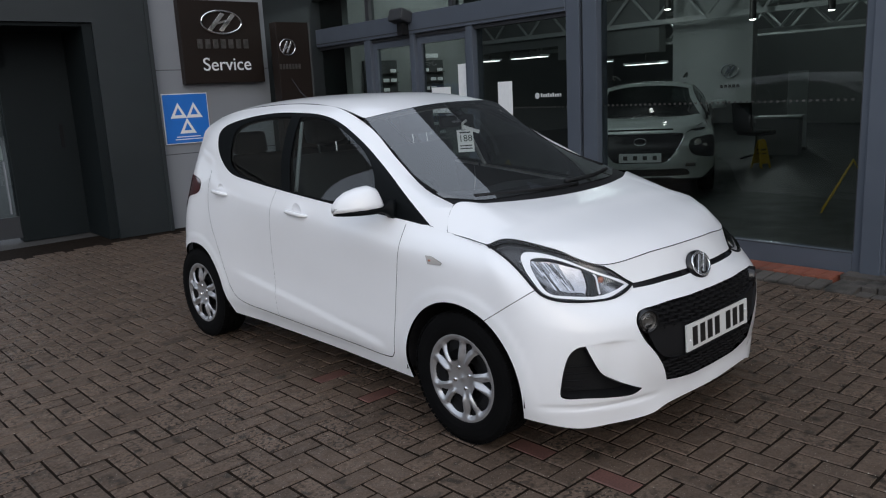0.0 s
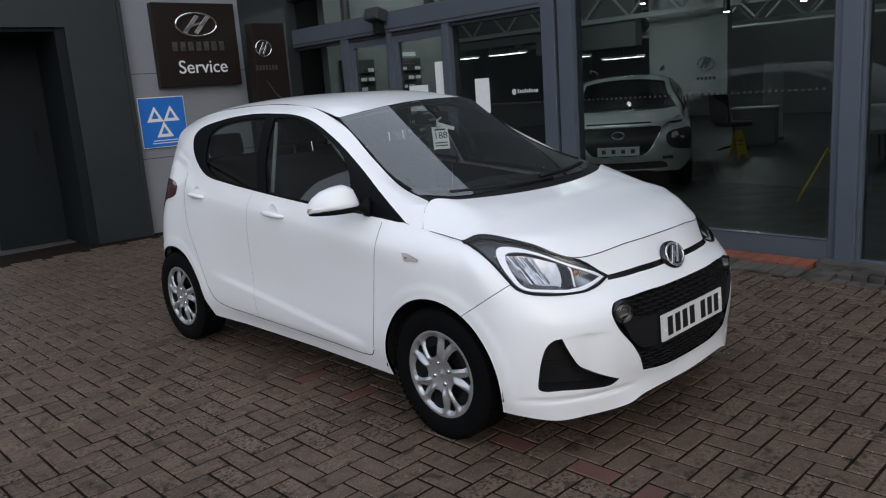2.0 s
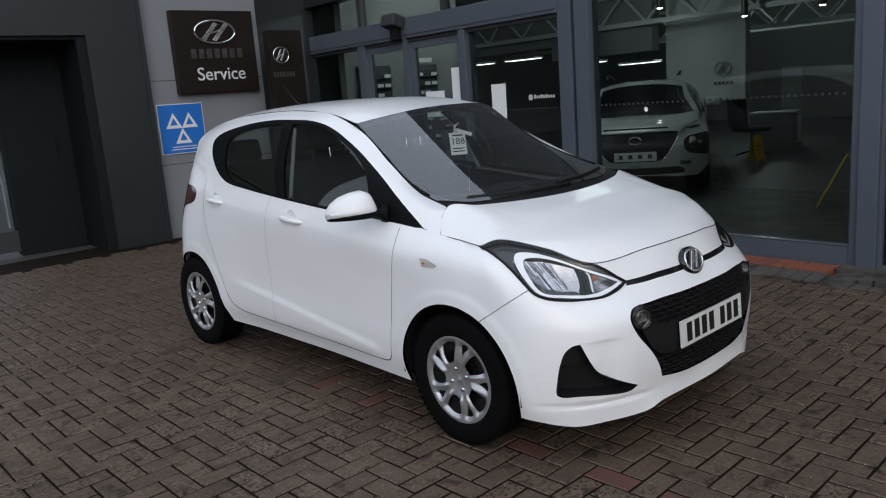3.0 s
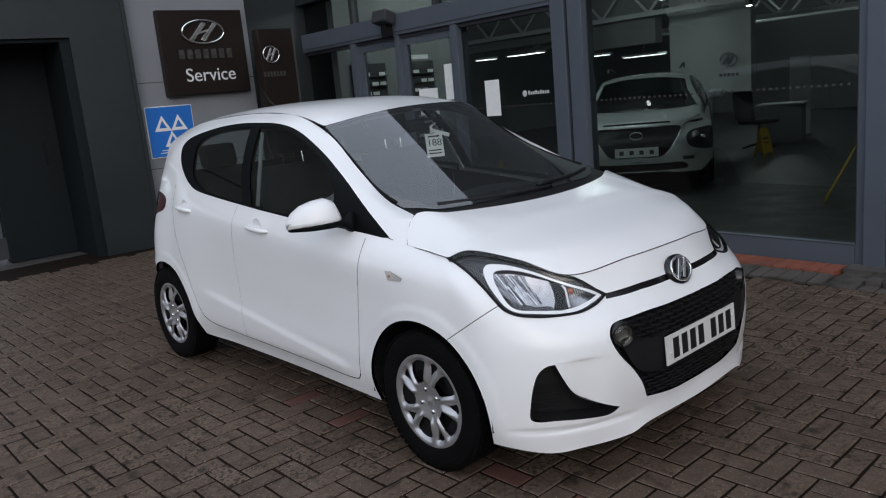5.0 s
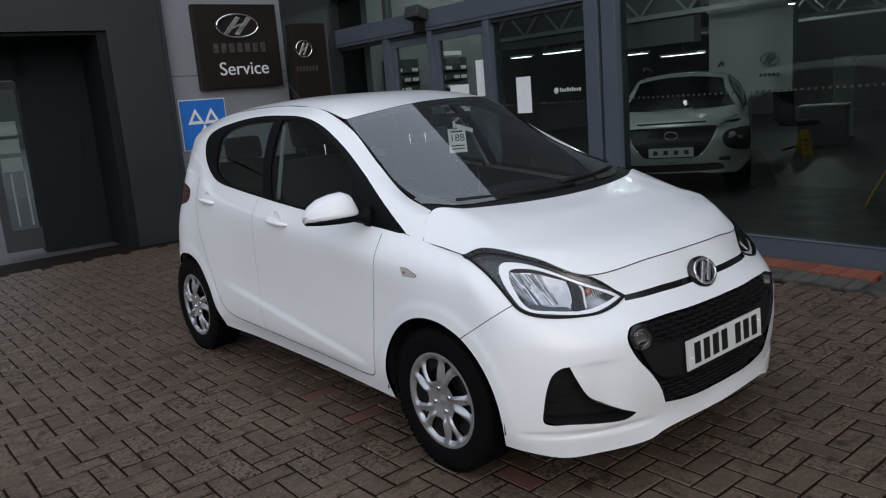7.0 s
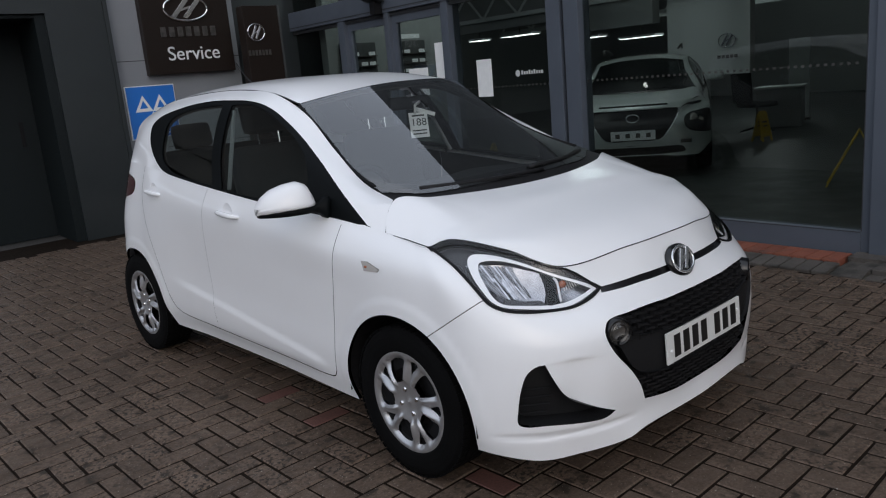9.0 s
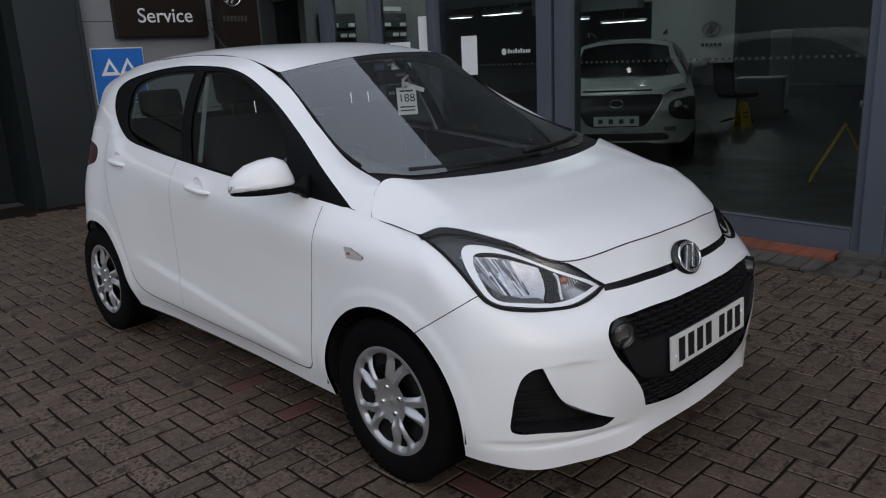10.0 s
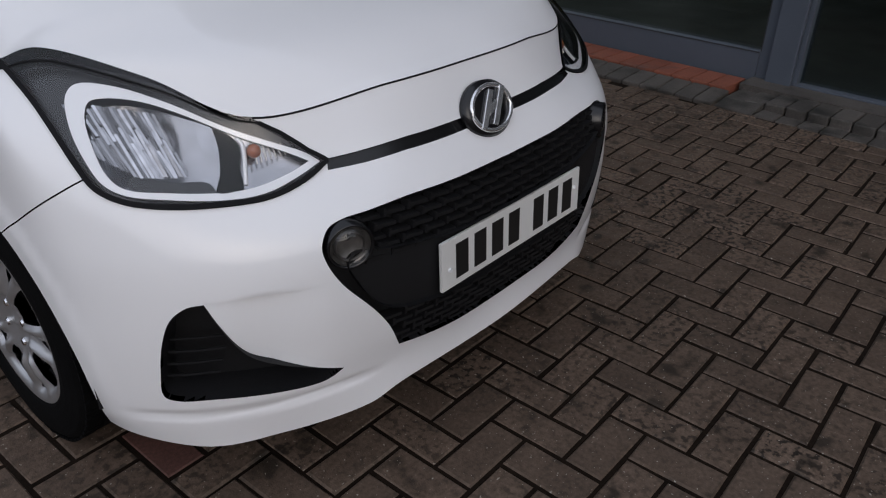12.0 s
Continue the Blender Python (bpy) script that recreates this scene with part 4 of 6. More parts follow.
outlines = [("front_bumper", np.array(bump_uv)), ("front_wing", np.array(wing_uv)), ("front_door", np.array(door_f)), ("rear_door", np.array(door_r)),
            ("seam_a", WRAP.strip(curve(seam_bump[1:]), GAP)), ("seam_b", WRAP.strip(curve(seam_door), GAP)), ("seam_c", WRAP.strip(curve(sill_line, 4), 0.005)),
            ("seam_d", WRAP.strip(curve(seam_mid), 0.0016)), ("seam_e", WRAP.strip(curve(seam_rear), GAP)),
            ("strip", np.array(strip_uv)), ("grille", np.array(grille_uv)), ("band", np.array(band_uv)), ("fog", on(WRAP, fog_pts, 4)), ("headlamp", np.array(lamp_uv)),
            ("side_repeater", WRAP.find(side_lamp)), ("tail_lamp", on(WRAP, tail_pts, 4)),
            ("hole", arch_f), ("hole", arch_r)]
W = WRAP.cut(outlines, 230, 72)
bumper = WRAP.piece("front_bumper", W["front_bumper"], M_WHITE, CAR, "white painted front bumper", side=0, skirt=0.014)
for key in ("seam_a", "seam_b", "seam_c", "seam_d", "seam_e"):
    for s in (1, -1):
        WRAP.piece("shut_line", W[key], M_GAP, CAR, "dark shut line between panels", side=s, shift=-0.009)
DOORS = []
for s in (1, -1):
    WRAP.piece("front_wing", W["front_wing"], M_WHITE, CAR, side=s, skirt=0.014)
    for which in ("front_door", "rear_door"):
        d = WRAP.piece(which, W[which], M_WHITE, CAR, side=s, skirt=0.014)
        DOORS.append(d)
        WRAP.piece("door_card", W[which], M_DASH, d, "dark inner door lining", side=s, shift=-0.06)
    WRAP.piece("rear_quarter", W["rest"], M_WHITE, CAR, "white sill, rear quarter and rear bumper", side=s, skirt=0.014)
    WRAP.piece("tail_lamp", W["tail_lamp"], M_REDLENS, CAR, "dark red tail lamp", side=s, shift=0.004, skirt=0.02)
    rep = WRAP.piece("side_repeater", W["side_repeater"], M_CLEARLENS, CAR, "small clear side indicator lens", side=s, shift=0.004, skirt=0.012)
    part("indicator_bulb", boxes((-0.003, 0.003, -0.006, 0.006, -0.004, 0.004), bevel=0.002), M_AMBER, rep, "dull amber bulb", smooth=True, m=pose(-s * 0.836, 0.145, 0.787))
    PLAIN.piece("fog_recess", W["fog"], M_BLACK, bumper, "black plastic recess in the bumper corner", side=s, shift=-0.075, skirt=-0.075)
for s in (1, -1):
    for k in range(4):
        run = PLAIN.at(PLAIN.find([(.735 - 0.012 * k, -.51, .335 + 0.028 * k), (.70 - 0.014 * k, -.54, .335 + 0.028 * k), (.655 - 0.010 * k, -.575, .335 + 0.028 * k)]))
        part("louvre", tube([(-s * w, l + 0.055, z) for w, l, z in run], 0.0032, 6), M_GAP, bumper, "black louvre in the bumper recess")
strip = WRAP.piece("grille_strip", W["strip"], M_GLOSS, bumper, "gloss black strip between the headlamps", side=0, shift=-0.006, skirt=-0.006)
grille = WRAP.piece("grille", W["grille"], M_BLACK, bumper, "black honeycomb radiator grille", side=0, shift=-0.035, skirt=-0.035)
WRAP.piece("grille_band", W["band"], M_BLACK, grille, "smooth black band behind the plate", side=0, shift=-0.012, skirt=0.025)


# honeycomb bars of the grille
def honeycomb():
    bm = bmesh.new()
    for z0, z1 in ((0.297, 0.395), (0.535, 0.625)):
        rows = int((z1 - z0) / 0.0185) + 1
        for r in range(rows):
            z = z0 + r * 0.0185
            for c in range(-9, 10):
                w = (c + 0.5 * (r % 2)) * 0.056
                lim = 0.33 + (z - 0.3) * 0.5 if z < 0.5 else 0.40 + (z - 0.53) * 0.4
                if abs(w) > lim:
                    continue
                l = WRAP.at(WRAP.find([(abs(w), -.7, z)], (1, .3, 1)))[0][1]
                m = pose(-w, l + 0.012, z, 0, 0, 0) @ Matrix.Rotation(-0.35 * w, 4, "Z") @ Matrix.Rotation(0.10, 4, "Y")
                box(bm, -0.024, 0.024, -0.002, 0.02, -0.0035, 0.0035, m=m)
                box(bm, -0.027, -0.021, -0.001, 0.02, -0.008, 0.008, m=m)
    return bm


tagged(part("grille_mesh", honeycomb(), M_BLACK, grille, "black plastic mesh of the grille"), kind="stuff")
# round daytime lamps in the grille corners
for s in (1, -1):
    m = pose(-s * 0.447, -0.670, 0.576, 0, 0, -s * 24) @ Matrix.Scale(1.12, 4)
    bm = lathe([(-0.012, 0.0), (-0.010, 0.02), (-0.002, 0.034), (0.004, 0.036)], 32, "y")
    dl = part("daytime_lamp", bm, M_LENS, bumper, "round clear daytime running lamp", smooth=True, m=m)
    part("lamp_bowl", lathe([(0.012, 0.0), (0.010, 0.018), (0.002, 0.034), (0.0, 0.036)], 32, "y"), M_BOWL, dl, "smoky grey lamp bowl", smooth=True)
    part("inner_ring", lathe([(0.0, 0.023), (-0.004, 0.025), (-0.004, 0.0265), (0.004, 0.028)], 32, "y"), M_STEEL, dl, smooth=True)
    part("bezel", lathe([(0.03, 0.041), (-0.004, 0.041), (-0.007, 0.038), (-0.002, 0.035)], 32, "y"), M_GLOSS, dl, smooth=True)

# number plate: plain dark bars for its characters
plate = part("number_plate", boxes((-0.26, 0.26, -0.004, 0.004, -0.0555, 0.0555), bevel=0.002), M_PLATE, bumper, "white front number plate", m=pose(0.0, -0.728, 0.466, -3))
for i, c in enumerate((-0.196, -0.135, -0.074, -0.013, 0.083, 0.144, 0.205)):
    part("bar", boxes((c - 0.020, c + 0.020, -0.0052, -0.0042, -0.0395, 0.0395)), M_INK, plate)
for c in (-0.235, 0.237):
    part("screw", lathe([(-0.0085, 0.0), (-0.008, 0.004), (-0.004, 0.006)], 12, "y"), M_SIGNWHITE, plate, m=pose(c, 0, -0.012 if c < 0 else 0.01))

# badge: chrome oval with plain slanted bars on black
badge = part("badge", lathe([(-0.010, 0.0), (-0.010, 0.045), (-0.004, 0.055), (0.012, 0.056)], 48, "y"), M_GLOSS, bumper, "black and chrome round badge", smooth=True,
             m=pose(-0.006, -0.640, 0.716, -24) @ Matrix.Diagonal((1.40, 1, 1.10, 1)))
oval = [(0.046 * math.cos(a), -0.011, 0.043 * math.sin(a)) for a in np.linspace(0, 2 * math.pi, 49)[:-1]]
part("oval_ring", tube(oval, 0.0045, 8, True), M_BADGE, badge, smooth=True)
for c in (-0.014, 0.014):
    part("slanted_bar", prism([(c - 0.025, -0.030), (c - 0.014, -0.036), (c + 0.004, -0.006), (c + 0.025, 0.030), (c + 0.014, 0.036), (c - 0.004, 0.006)], -0.007, 0.0012), M_BADGE, badge, m=pose(0, -0.010, 0))
part("cross_bar", prism([(-0.014, -0.014), (0.010, -0.002), (0.014, 0.014), (-0.010, 0.004)], -0.006, 0.001), M_BADGE, badge, m=pose(0, -0.0105, 0))

# headlamps: clear lens over a silver surround, chrome bowl, dark divider and an indicator
ring_out = [(.414, -.566, .703), (.414, -.566, .703), (.462, -.561, .688), (.53, -.549, .674), (.593, -.52, .674), (.669, -.469, .684), (.723, -.424, .696), (.742, -.393, .713), (.745, -.356, .744),
            (.735, -.30, .792), (.713, -.262, .832), (.692, -.261, .846), (.645, -.303, .838), (.587, -.379, .809), (.532, -.458, .771), (.476, -.509, .741), (.431, -.544, .718)]
ring_in = [(.432, -.556, .706), (.432, -.556, .706), (.471, -.55, .695), (.536, -.534, .684), (.585, -.512, .683), (.663, -.463, .693), (.718, -.42, .705), (.73, -.393, .723), (.726, -.354, .758),
           (.709, -.308, .802), (.691, -.295, .821), (.67, -.306, .825), (.622, -.347, .814), (.575, -.407, .790), (.522, -.474, .755), (.465, -.523, .725)]
divider = [(.597, -.508, .686), (.590, -.502, .694), (.574, -.487, .714), (.559, -.467, .743), (.554, -.452, .762), (.553, -.445, .773), (.534, -.462, .760), (.527, -.476, .748), (.530, -.489, .734), (.543, -.502, .71), (.550, -.518, .694), (.557, -.524, .686)]
lamp_arr = np.array(lamp_uv)
L = WRAP.cut([("headlamp", lamp_arr), ("silver", on(WRAP, ring_out, 4)), ("bowl", on(WRAP, ring_in, 4)), ("divider", WRAP.find(curve(divider, 5, True)))], 400, 88)


def bowl_depth(pos, nor):
    """Hollows the reflector into a deep bowl with upright facets, and a shallow one for the indicator."""
    w, l, z = pos.T

    def hollow(w, z):
        zc = 0.752 + 0.30 * (w - 0.65)
        main = np.clip(1 - ((w - 0.655) / 0.098) ** 2, 0, 1) * np.clip(1 - ((z - zc) / 0.085) ** 2, 0, 1)
        small = np.clip(1 - ((w - 0.48) / 0.07) ** 2, 0, 1) * np.clip(1 - ((z - 0.715) / 0.05) ** 2, 0, 1)
        step = 0.0012 * np.abs(np.sin(w * 300)) * step01((w - 0.60) / 0.03) * (0.6 + 0.4 * np.sin(z * 160))
        return 0.045 * main + 0.010 * small + step

    e = 1e-4
    d = hollow(w, z)
    gw, gz = (hollow(w + e, z) - hollow(w - e, z)) / (2 * e), (hollow(w, z + e) - hollow(w, z - e)) / (2 * e)
    n2 = nor + 0.75 * np.c_[gw, 0 * w, gz]
    return pos + np.c_[-0.15 * d, d, 0 * d], n2 / np.linalg.norm(n2, axis=1, keepdims=True)


lamp_top = WRAP.at([(u, .978) for u in np.linspace(lamp_low[-1][0], u_of((.496, -.487, .785))[0], 14)])
lamp_run = np.concatenate([curve(lamp_pts[1:-1], 4), lamp_top, [(.462, -.515, .757), (.428, -.548, .722)]])
RIM = WRAP.cut([("rim", WRAP.strip(lamp_run, 0.0035, closed=True)), ("rim", WRAP.strip(curve(lamp_pts[1:-1], 4), 0.009)), ("rim", WRAP.strip(np.r_[lamp_run[-3:], lamp_run[:3]], 0.008))], 400, 88)["rim"]
LAMPS = []
for s in (1, -1):
    lamp = WRAP.piece("headlamp", W["headlamp"], M_LENS, CAR, "swept-back clear headlamp with dark surround", side=s, shift=0.003, skirt=0.004)
    LAMPS.append(lamp)
    WRAP.piece("lamp_rim", RIM, M_GAP, lamp, "thin black lamp seal", side=s, shift=0.0045, skirt=0.02)
    WRAP.piece("lamp_bezel", L["headlamp"], M_LAMPDARK, lamp, "dark grey lamp surround", side=s, shift=-0.022)
    WRAP.piece("lamp_surround", L["silver"], M_LAMPLIGHT, lamp, "bright silver inner surround", side=s, shift=-0.005, skirt=0.03)
    WRAP.piece("reflector", L["bowl"], M_REFLECT, lamp, "chrome reflector bowl", side=s, shift=-0.026, shape=bowl_depth)
    WRAP.piece("divider", L["divider"], M_TRIMBLACK, lamp, side=s, shift=-0.012, skirt=0.012)
    arc = WRAP.at(WRAP.find(curve([(.524, -.474, .748), (.521, -.485, .738), (.528, -.498, .718), (.541, -.515, .700), (.552, -.53, .686)], 5)))
    part("indicator_ring", tube([(-s * (w - 0.004), l + 0.010, z) for w, l, z in arc], 0.0042, 8), M_LAMPLIGHT, lamp, "bright ring round the indicator", smooth=True)
    for k in range(7):
        rib = WRAP.at(WRAP.find([(.506 - 0.009 * k, -.51, .758 - 0.005 * k), (.514 - 0.010 * k, -.53, .716 - 0.001 * k)]))
        part("lens_rib", tube([(-s * w, l + 0.016, z) for w, l, z in rib], 0.0016, 6), M_CLEARLENS, lamp)
    bulb = bmesh.new()
    bmesh.ops.create_uvsphere(bulb, u_segments=16, v_segments=10, radius=0.013)
    part("indicator_bulb", bulb, M_AMBER, lamp, "amber indicator bulb", smooth=True, m=pose(-s * 0.505, -0.492, 0.728))

# pressed facets in the outer half of each reflector
facets = []
for i in range(22):
    w0, w1 = 0.612 + 0.0050 * i, 0.612 + 0.0050 * (i + 1) - 0.0003
    lo = 0.700 + 0.012 * i / 20 + (0.03 * max(0, i - 14) / 7)
    hi = 0.795 + 0.022 * min(i, 16) / 16
    cut = (0.40, 0.62, 0.50, 0.72)[i % 4]
    for z0, z1 in ((lo, lo + cut * (hi - lo) - 0.0005), (lo + cut * (hi - lo), hi)):
        facets.append([(w0, z0), (w1, z0), (w1, z1), (w0, z1)])
corners = WRAP.at(WRAP.find([(w, -0.42, z) for f in facets for w, z in f], (1, 0.15, 1)))
corners[:, 1] += 0.026


def facet_mesh(s):
    bm = bmesh.new()
    rnd = random.Random(4)
    for k in range(len(facets)):
        a, b = rnd.uniform(-0.5, 0.5), rnd.uniform(-0.25, 0.35)
        q = corners[4 * k:4 * k + 4]
        mid = q.mean(0)
        vs = []
        for w, l, z in q:
            vs.append(bm.verts.new((-s * w, l + a * (w - mid[0]) + b * (z - mid[2]), z)))
        bm.faces.new(vs)
    return bm


# dark strip standing in for the dark reflection low in the bowl
dark_band_pts = [(.600, -.51, .686), (.66, -.462, .694), (.712, -.42, .707), (.700, -.41, .722), (.65, -.455, .712), (.60, -.49, .706)]
DARK_BAND = WRAP.cut([("floor", WRAP.find(curve(dark_band_pts, 4, True)))], 400, 88)["floor"]
for s, lamp in zip((1, -1), LAMPS):
    tagged(part("reflector_facets", facet_mesh(s), M_FACET, lamp, "pressed chrome facets"), kind="stuff")
    WRAP.piece("bowl_floor", DARK_BAND, M_LAMPDARK, lamp, "dark floor of the lamp bowl", side=s, shift=-0.019)

# bonnet, screen, roof
def corner_bend(pos, nor):
    """Evens the bend of the bonnet's rear corner, which is pressed as one soft curve."""
    k = (0.7 * step01((pos[:, 0] - 0.50) / 0.16) * step01((pos[:, 1] + 0.10) / 0.18))[:, None]
    n = (1 - k) * nor + k * np.array([0.46, -0.22, 0.86])
    return pos, n / np.linalg.norm(n, axis=1, keepdims=True)


B = BONNET.cut([("seam", BONNET.strip(curve([(0, -.572, .811), (.2, -.561, .808), (.37, -.527, .799), (.46, -.499, .791), (.497, -.482, .788)]), 0.0001))], 60, 60)
bonnet = BONNET.piece("bonnet", [f for v in B.values() for f in v], M_WHITE, CAR, "white bonnet", side=0, shift=0.001, skirt=0.02, shape=corner_bend)
lip_run = BONNET.at(np.c_[np.linspace(0, 1, 26), np.zeros(26)]) + BONNET.normals(np.c_[np.linspace(0, 1, 26), np.zeros(26)]) * 0.0004
front_seam = [(-w, l - 0.0008, z - 0.0012) for w, l, z in lip_run[::-1]] + [(w, l - 0.0008, z - 0.0012) for w, l, z in lip_run[1:]]
part("shut_line", tube(front_seam, 0.0021, 6), M_GAP, bonnet, "thin dark gap at the bonnet's front edge")
bonnet_side = [(.748, -.11, .869), (.7475, -.06, .875), (.7455, -.003, .8825), (.742, .118, .8935), (.742, .17, .903), (.745, .235, .916)]
for s in (1, -1):
    bm = tube([(-s * (w + 0.0025), l, z + 0.001) for w, l, z in curve(bonnet_side, 5)], 0.0017, 6)
    part("shut_line", bm, M_GAP, bonnet)
    bm = tube([(-s * (w + 0.0005), l - 0.001, z + 0.001) for w, l, z in SIDE.at(np.c_[np.zeros(12), np.linspace(0, 1, 12)])], 0.0014, 6)
    part("shut_line", bm, M_GAP, bonnet)
scuttle = [(0, .075, 1.0), (.3, .10, 1.004), (.52, .155, 1.012), (.61, .215, 1.015), (.665, .24, 1.02), (.75, .24, 1.0)]
sc_uv = SCREEN.find(curve(scuttle, 5))
s_uv = np.array([(-.02, sc_uv[0][1]), *sc_uv, (1.05, sc_uv[-1][1]), (1.05, 1.05), (-.02, 1.05)])
S = SCREEN.cut([("glass", s_uv)], 30, 40)
frit = [(0, .125, 1.035), (.3, .15, 1.035), (.50, .205, 1.038), (.575, .27, 1.045), (.603, .34, 1.06), (.600, .46, 1.09), (.537, .71, 1.21), (.506, .87, 1.30), (.495, .915, 1.35), (.46, .885, 1.370), (.40, .84, 1.385), (.22, .752, 1.41), (0, .722, 1.42)]
f_uv = SCREEN.find(curve(frit, 5))
f_uv = np.array([*f_uv, (-.02, f_uv[-1][1]), (-.02, f_uv[0][1])])
F = SCREEN.cut([("border", s_uv), ("open", f_uv)], 30, 40)


def even_curve(pos, nor):
    """Shades the pane as one even cylinder, as bent glass is."""
    w, l, _ = pos.T
    tilt = np.radians(38) - np.radians(10) * (l - 0.4)
    n = np.c_[0.45 * w, -np.sin(tilt), np.cos(tilt)]
    return pos, n / np.linalg.norm(n, axis=1, keepdims=True)


screen = SCREEN.piece("windscreen", S["glass"], M_GLASS, CAR, "windscreen reflecting the grey sky", side=0, shape=even_curve)
SCREEN.piece("screen_border", F["border"], M_GAP, CAR, "black printed border of the windscreen", side=0, shift=-0.004)
for s in (1, -1):
    run = SCREEN.at(np.c_[np.full(16, 0.992), np.linspace(0.16, 1, 16)])
    part("screen_seal", tube([(-s * w, l, z + 0.001) for w, l, z in run], 0.0055, 6), M_GAP, CAR, "black rubber seal along the windscreen", smooth=True)
SCREEN.piece("scuttle", S["rest"], M_BLACK, CAR, "black scuttle panel below the windscreen", side=0, shift=-0.006, skirt=0.02)
R = ROOF.cut([("roof", np.array(ALL))], 30, 50)
ROOF.piece("roof", R["roof"], M_WHITE, CAR, "white roof beaded with rain", side=0, shift=0.001, skirt=0.012)
for s in (1, -1):
    bm = tube([(-s * (w - 0.003), l, z - 0.0005) for w, l, z in curve([(.52, .95, 1.372), (.502, 1.15, 1.42), (.495, 1.45, 1.4535), (.50, 1.95, 1.4515), (.505, 2.3, 1.424)], 6)], 0.0035, 6)
    part("roof_channel", bm, M_BLACK, CAR, "black roof channel strip")
ROOF.piece("headlining", R["roof"], M_LINER, CAR, "pale grey headlining", side=0, shift=-0.03)

# cabin sides: white pillars, black window surround, two panes a side
win = [(.746, .226, .917), (.746, .226, .917), (.755, .307, .918), (.765, .451, .931), (.792, .942, .974), (.788, 1.42, 1.016), (.784, 1.818, 1.058), (.776, 1.942, 1.086), (.758, 2.049, 1.145), (.725, 2.15, 1.246),
       (.685, 2.19, 1.318), (.655, 2.16, 1.358), (.61, 1.95, 1.396), (.59, 1.70, 1.412), (.585, 1.45, 1.412), (.58, 1.25, 1.398), (.583, 1.07, 1.358), (.605, .86, 1.262), (.66, .625, 1.15), (.715, .41, 1.03)]
pane_r = [(.784, 1.365, 1.024), (.784, 1.365, 1.024), (.782, 1.725, 1.06), (.776, 1.84, 1.085), (.761, 1.942, 1.138), (.716, 1.99, 1.246), (.68, 2.01, 1.315), (.65, 1.97, 1.352), (.618, 1.82, 1.378), (.603, 1.485, 1.392), (.603, 1.485, 1.392)]
pane_f = [(.766, .62, .963), (.766, .62, .963), (.79, .95, .988), (.79, 1.27, 1.008), (.79, 1.27, 1.008), (.602, 1.40, 1.388), (.602, 1.40, 1.388), (.592, 1.28, 1.386), (.594, 1.15, 1.368), (.608, 1.02, 1.325), (.65, .79, 1.22), (.69, .67, 1.125), (.735, .615, 1.04)]
CS = SIDE.cut([("surround", on(SIDE, win, 4)), ("pane_r", on(SIDE, pane_r, 4)), ("pane_f", on(SIDE, pane_f, 4))], 110, 40)


def even_pane(pos, nor):
    """Shades a side pane with the near-even bend of toughened glass."""
    mean = nor.mean(0)
    n = 0.15 * nor + 0.85 * mean + np.c_[0 * pos[:, 0], 0 * pos[:, 0], 0.25 * (pos[:, 2] - pos[:, 2].mean())]
    return pos, n / np.linalg.norm(n, axis=1, keepdims=True)


edge_uv = np.c_[np.linspace(1, 0.55, 40), np.ones(40)]
edge_z, edge_n = BONNET.at(edge_uv)[:, 2], corner_bend(BONNET.at(edge_uv), BONNET.normals(edge_uv))[1]


def pillar_foot(pos, nor):
    """Carries the bonnet's bend on into the foot of the pillar, as one pressed surface."""
    near = np.stack([np.interp(pos[:, 2], edge_z, edge_n[:, i]) for i in range(3)], 1)
    k = (0.75 * step01(1 - (pos[:, 1] - 0.10) / 0.42))[:, None]
    n = (1 - k) * nor + k * near
    return pos, n / np.linalg.norm(n, axis=1, keepdims=True)


for s in (1, -1):
    SIDE.piece("cabin_side", CS["rest"], M_WHITE, CAR, "white roof pillars and cant rail", side=s, skirt=0.012, shape=pillar_foot)
    fd, rd = (DOORS[0], DOORS[1]) if s == 1 else (DOORS[2], DOORS[3])
    SIDE.piece("window_surround", CS["surround"], M_TRIMBLACK, CAR, "black window frame and pillar trim", side=s, shift=-0.004, skirt=0.02)
    SIDE.piece("window", CS["pane_f"], M_SIDEGLASS, fd, "tinted front door window", side=s, shift=-0.008, shape=even_pane)
    SIDE.piece("window", CS["pane_r"], M_SIDEGLASS, rd, "tinted rear door window", side=s, shift=-0.008, shape=even_pane)
    SIDE.piece("pillar_lining", CS["rest"], M_DASH, CAR, "dark inside of the roof pillars", side=s, shift=-0.03)

# tailgate with its glass, bumper end
TAIL = Sheet([[(0, 2.77, 1.0), (.3, 2.75, 1.0), (.48, 2.66, 1.0), (.62, 2.50, 1.0)], [(0, 2.75, 1.12), (.3, 2.72, 1.12), (.48, 2.64, 1.12), (.62, 2.50, 1.12)],
              [(0, 2.70, 1.26), (.28, 2.68, 1.26), (.44, 2.61, 1.26), (.58, 2.48, 1.26)], [(0, 2.64, 1.42), (.22, 2.61, 1.416), (.40, 2.55, 1.40), (.50, 2.48, 1.39)]], sym=(True, False))
T = TAIL.cut([("rear_window", TAIL.find([(0, 2.78, 1.08), (.5, 2.68, 1.08), (.6, 2.58, 1.14), (.55, 2.53, 1.30), (.45, 2.53, 1.37), (0, 2.66, 1.38), (-.1, 2.66, 1.38), (-.1, 2.78, 1.08)]))], 20, 20)
TAIL.piece("tailgate", T["rest"], M_WHITE, CAR, "white tailgate", side=0, skirt=0.01)
TAIL.piece("rear_window", T["rear_window"], M_SIDEGLASS, CAR, "dark rear window", side=0)


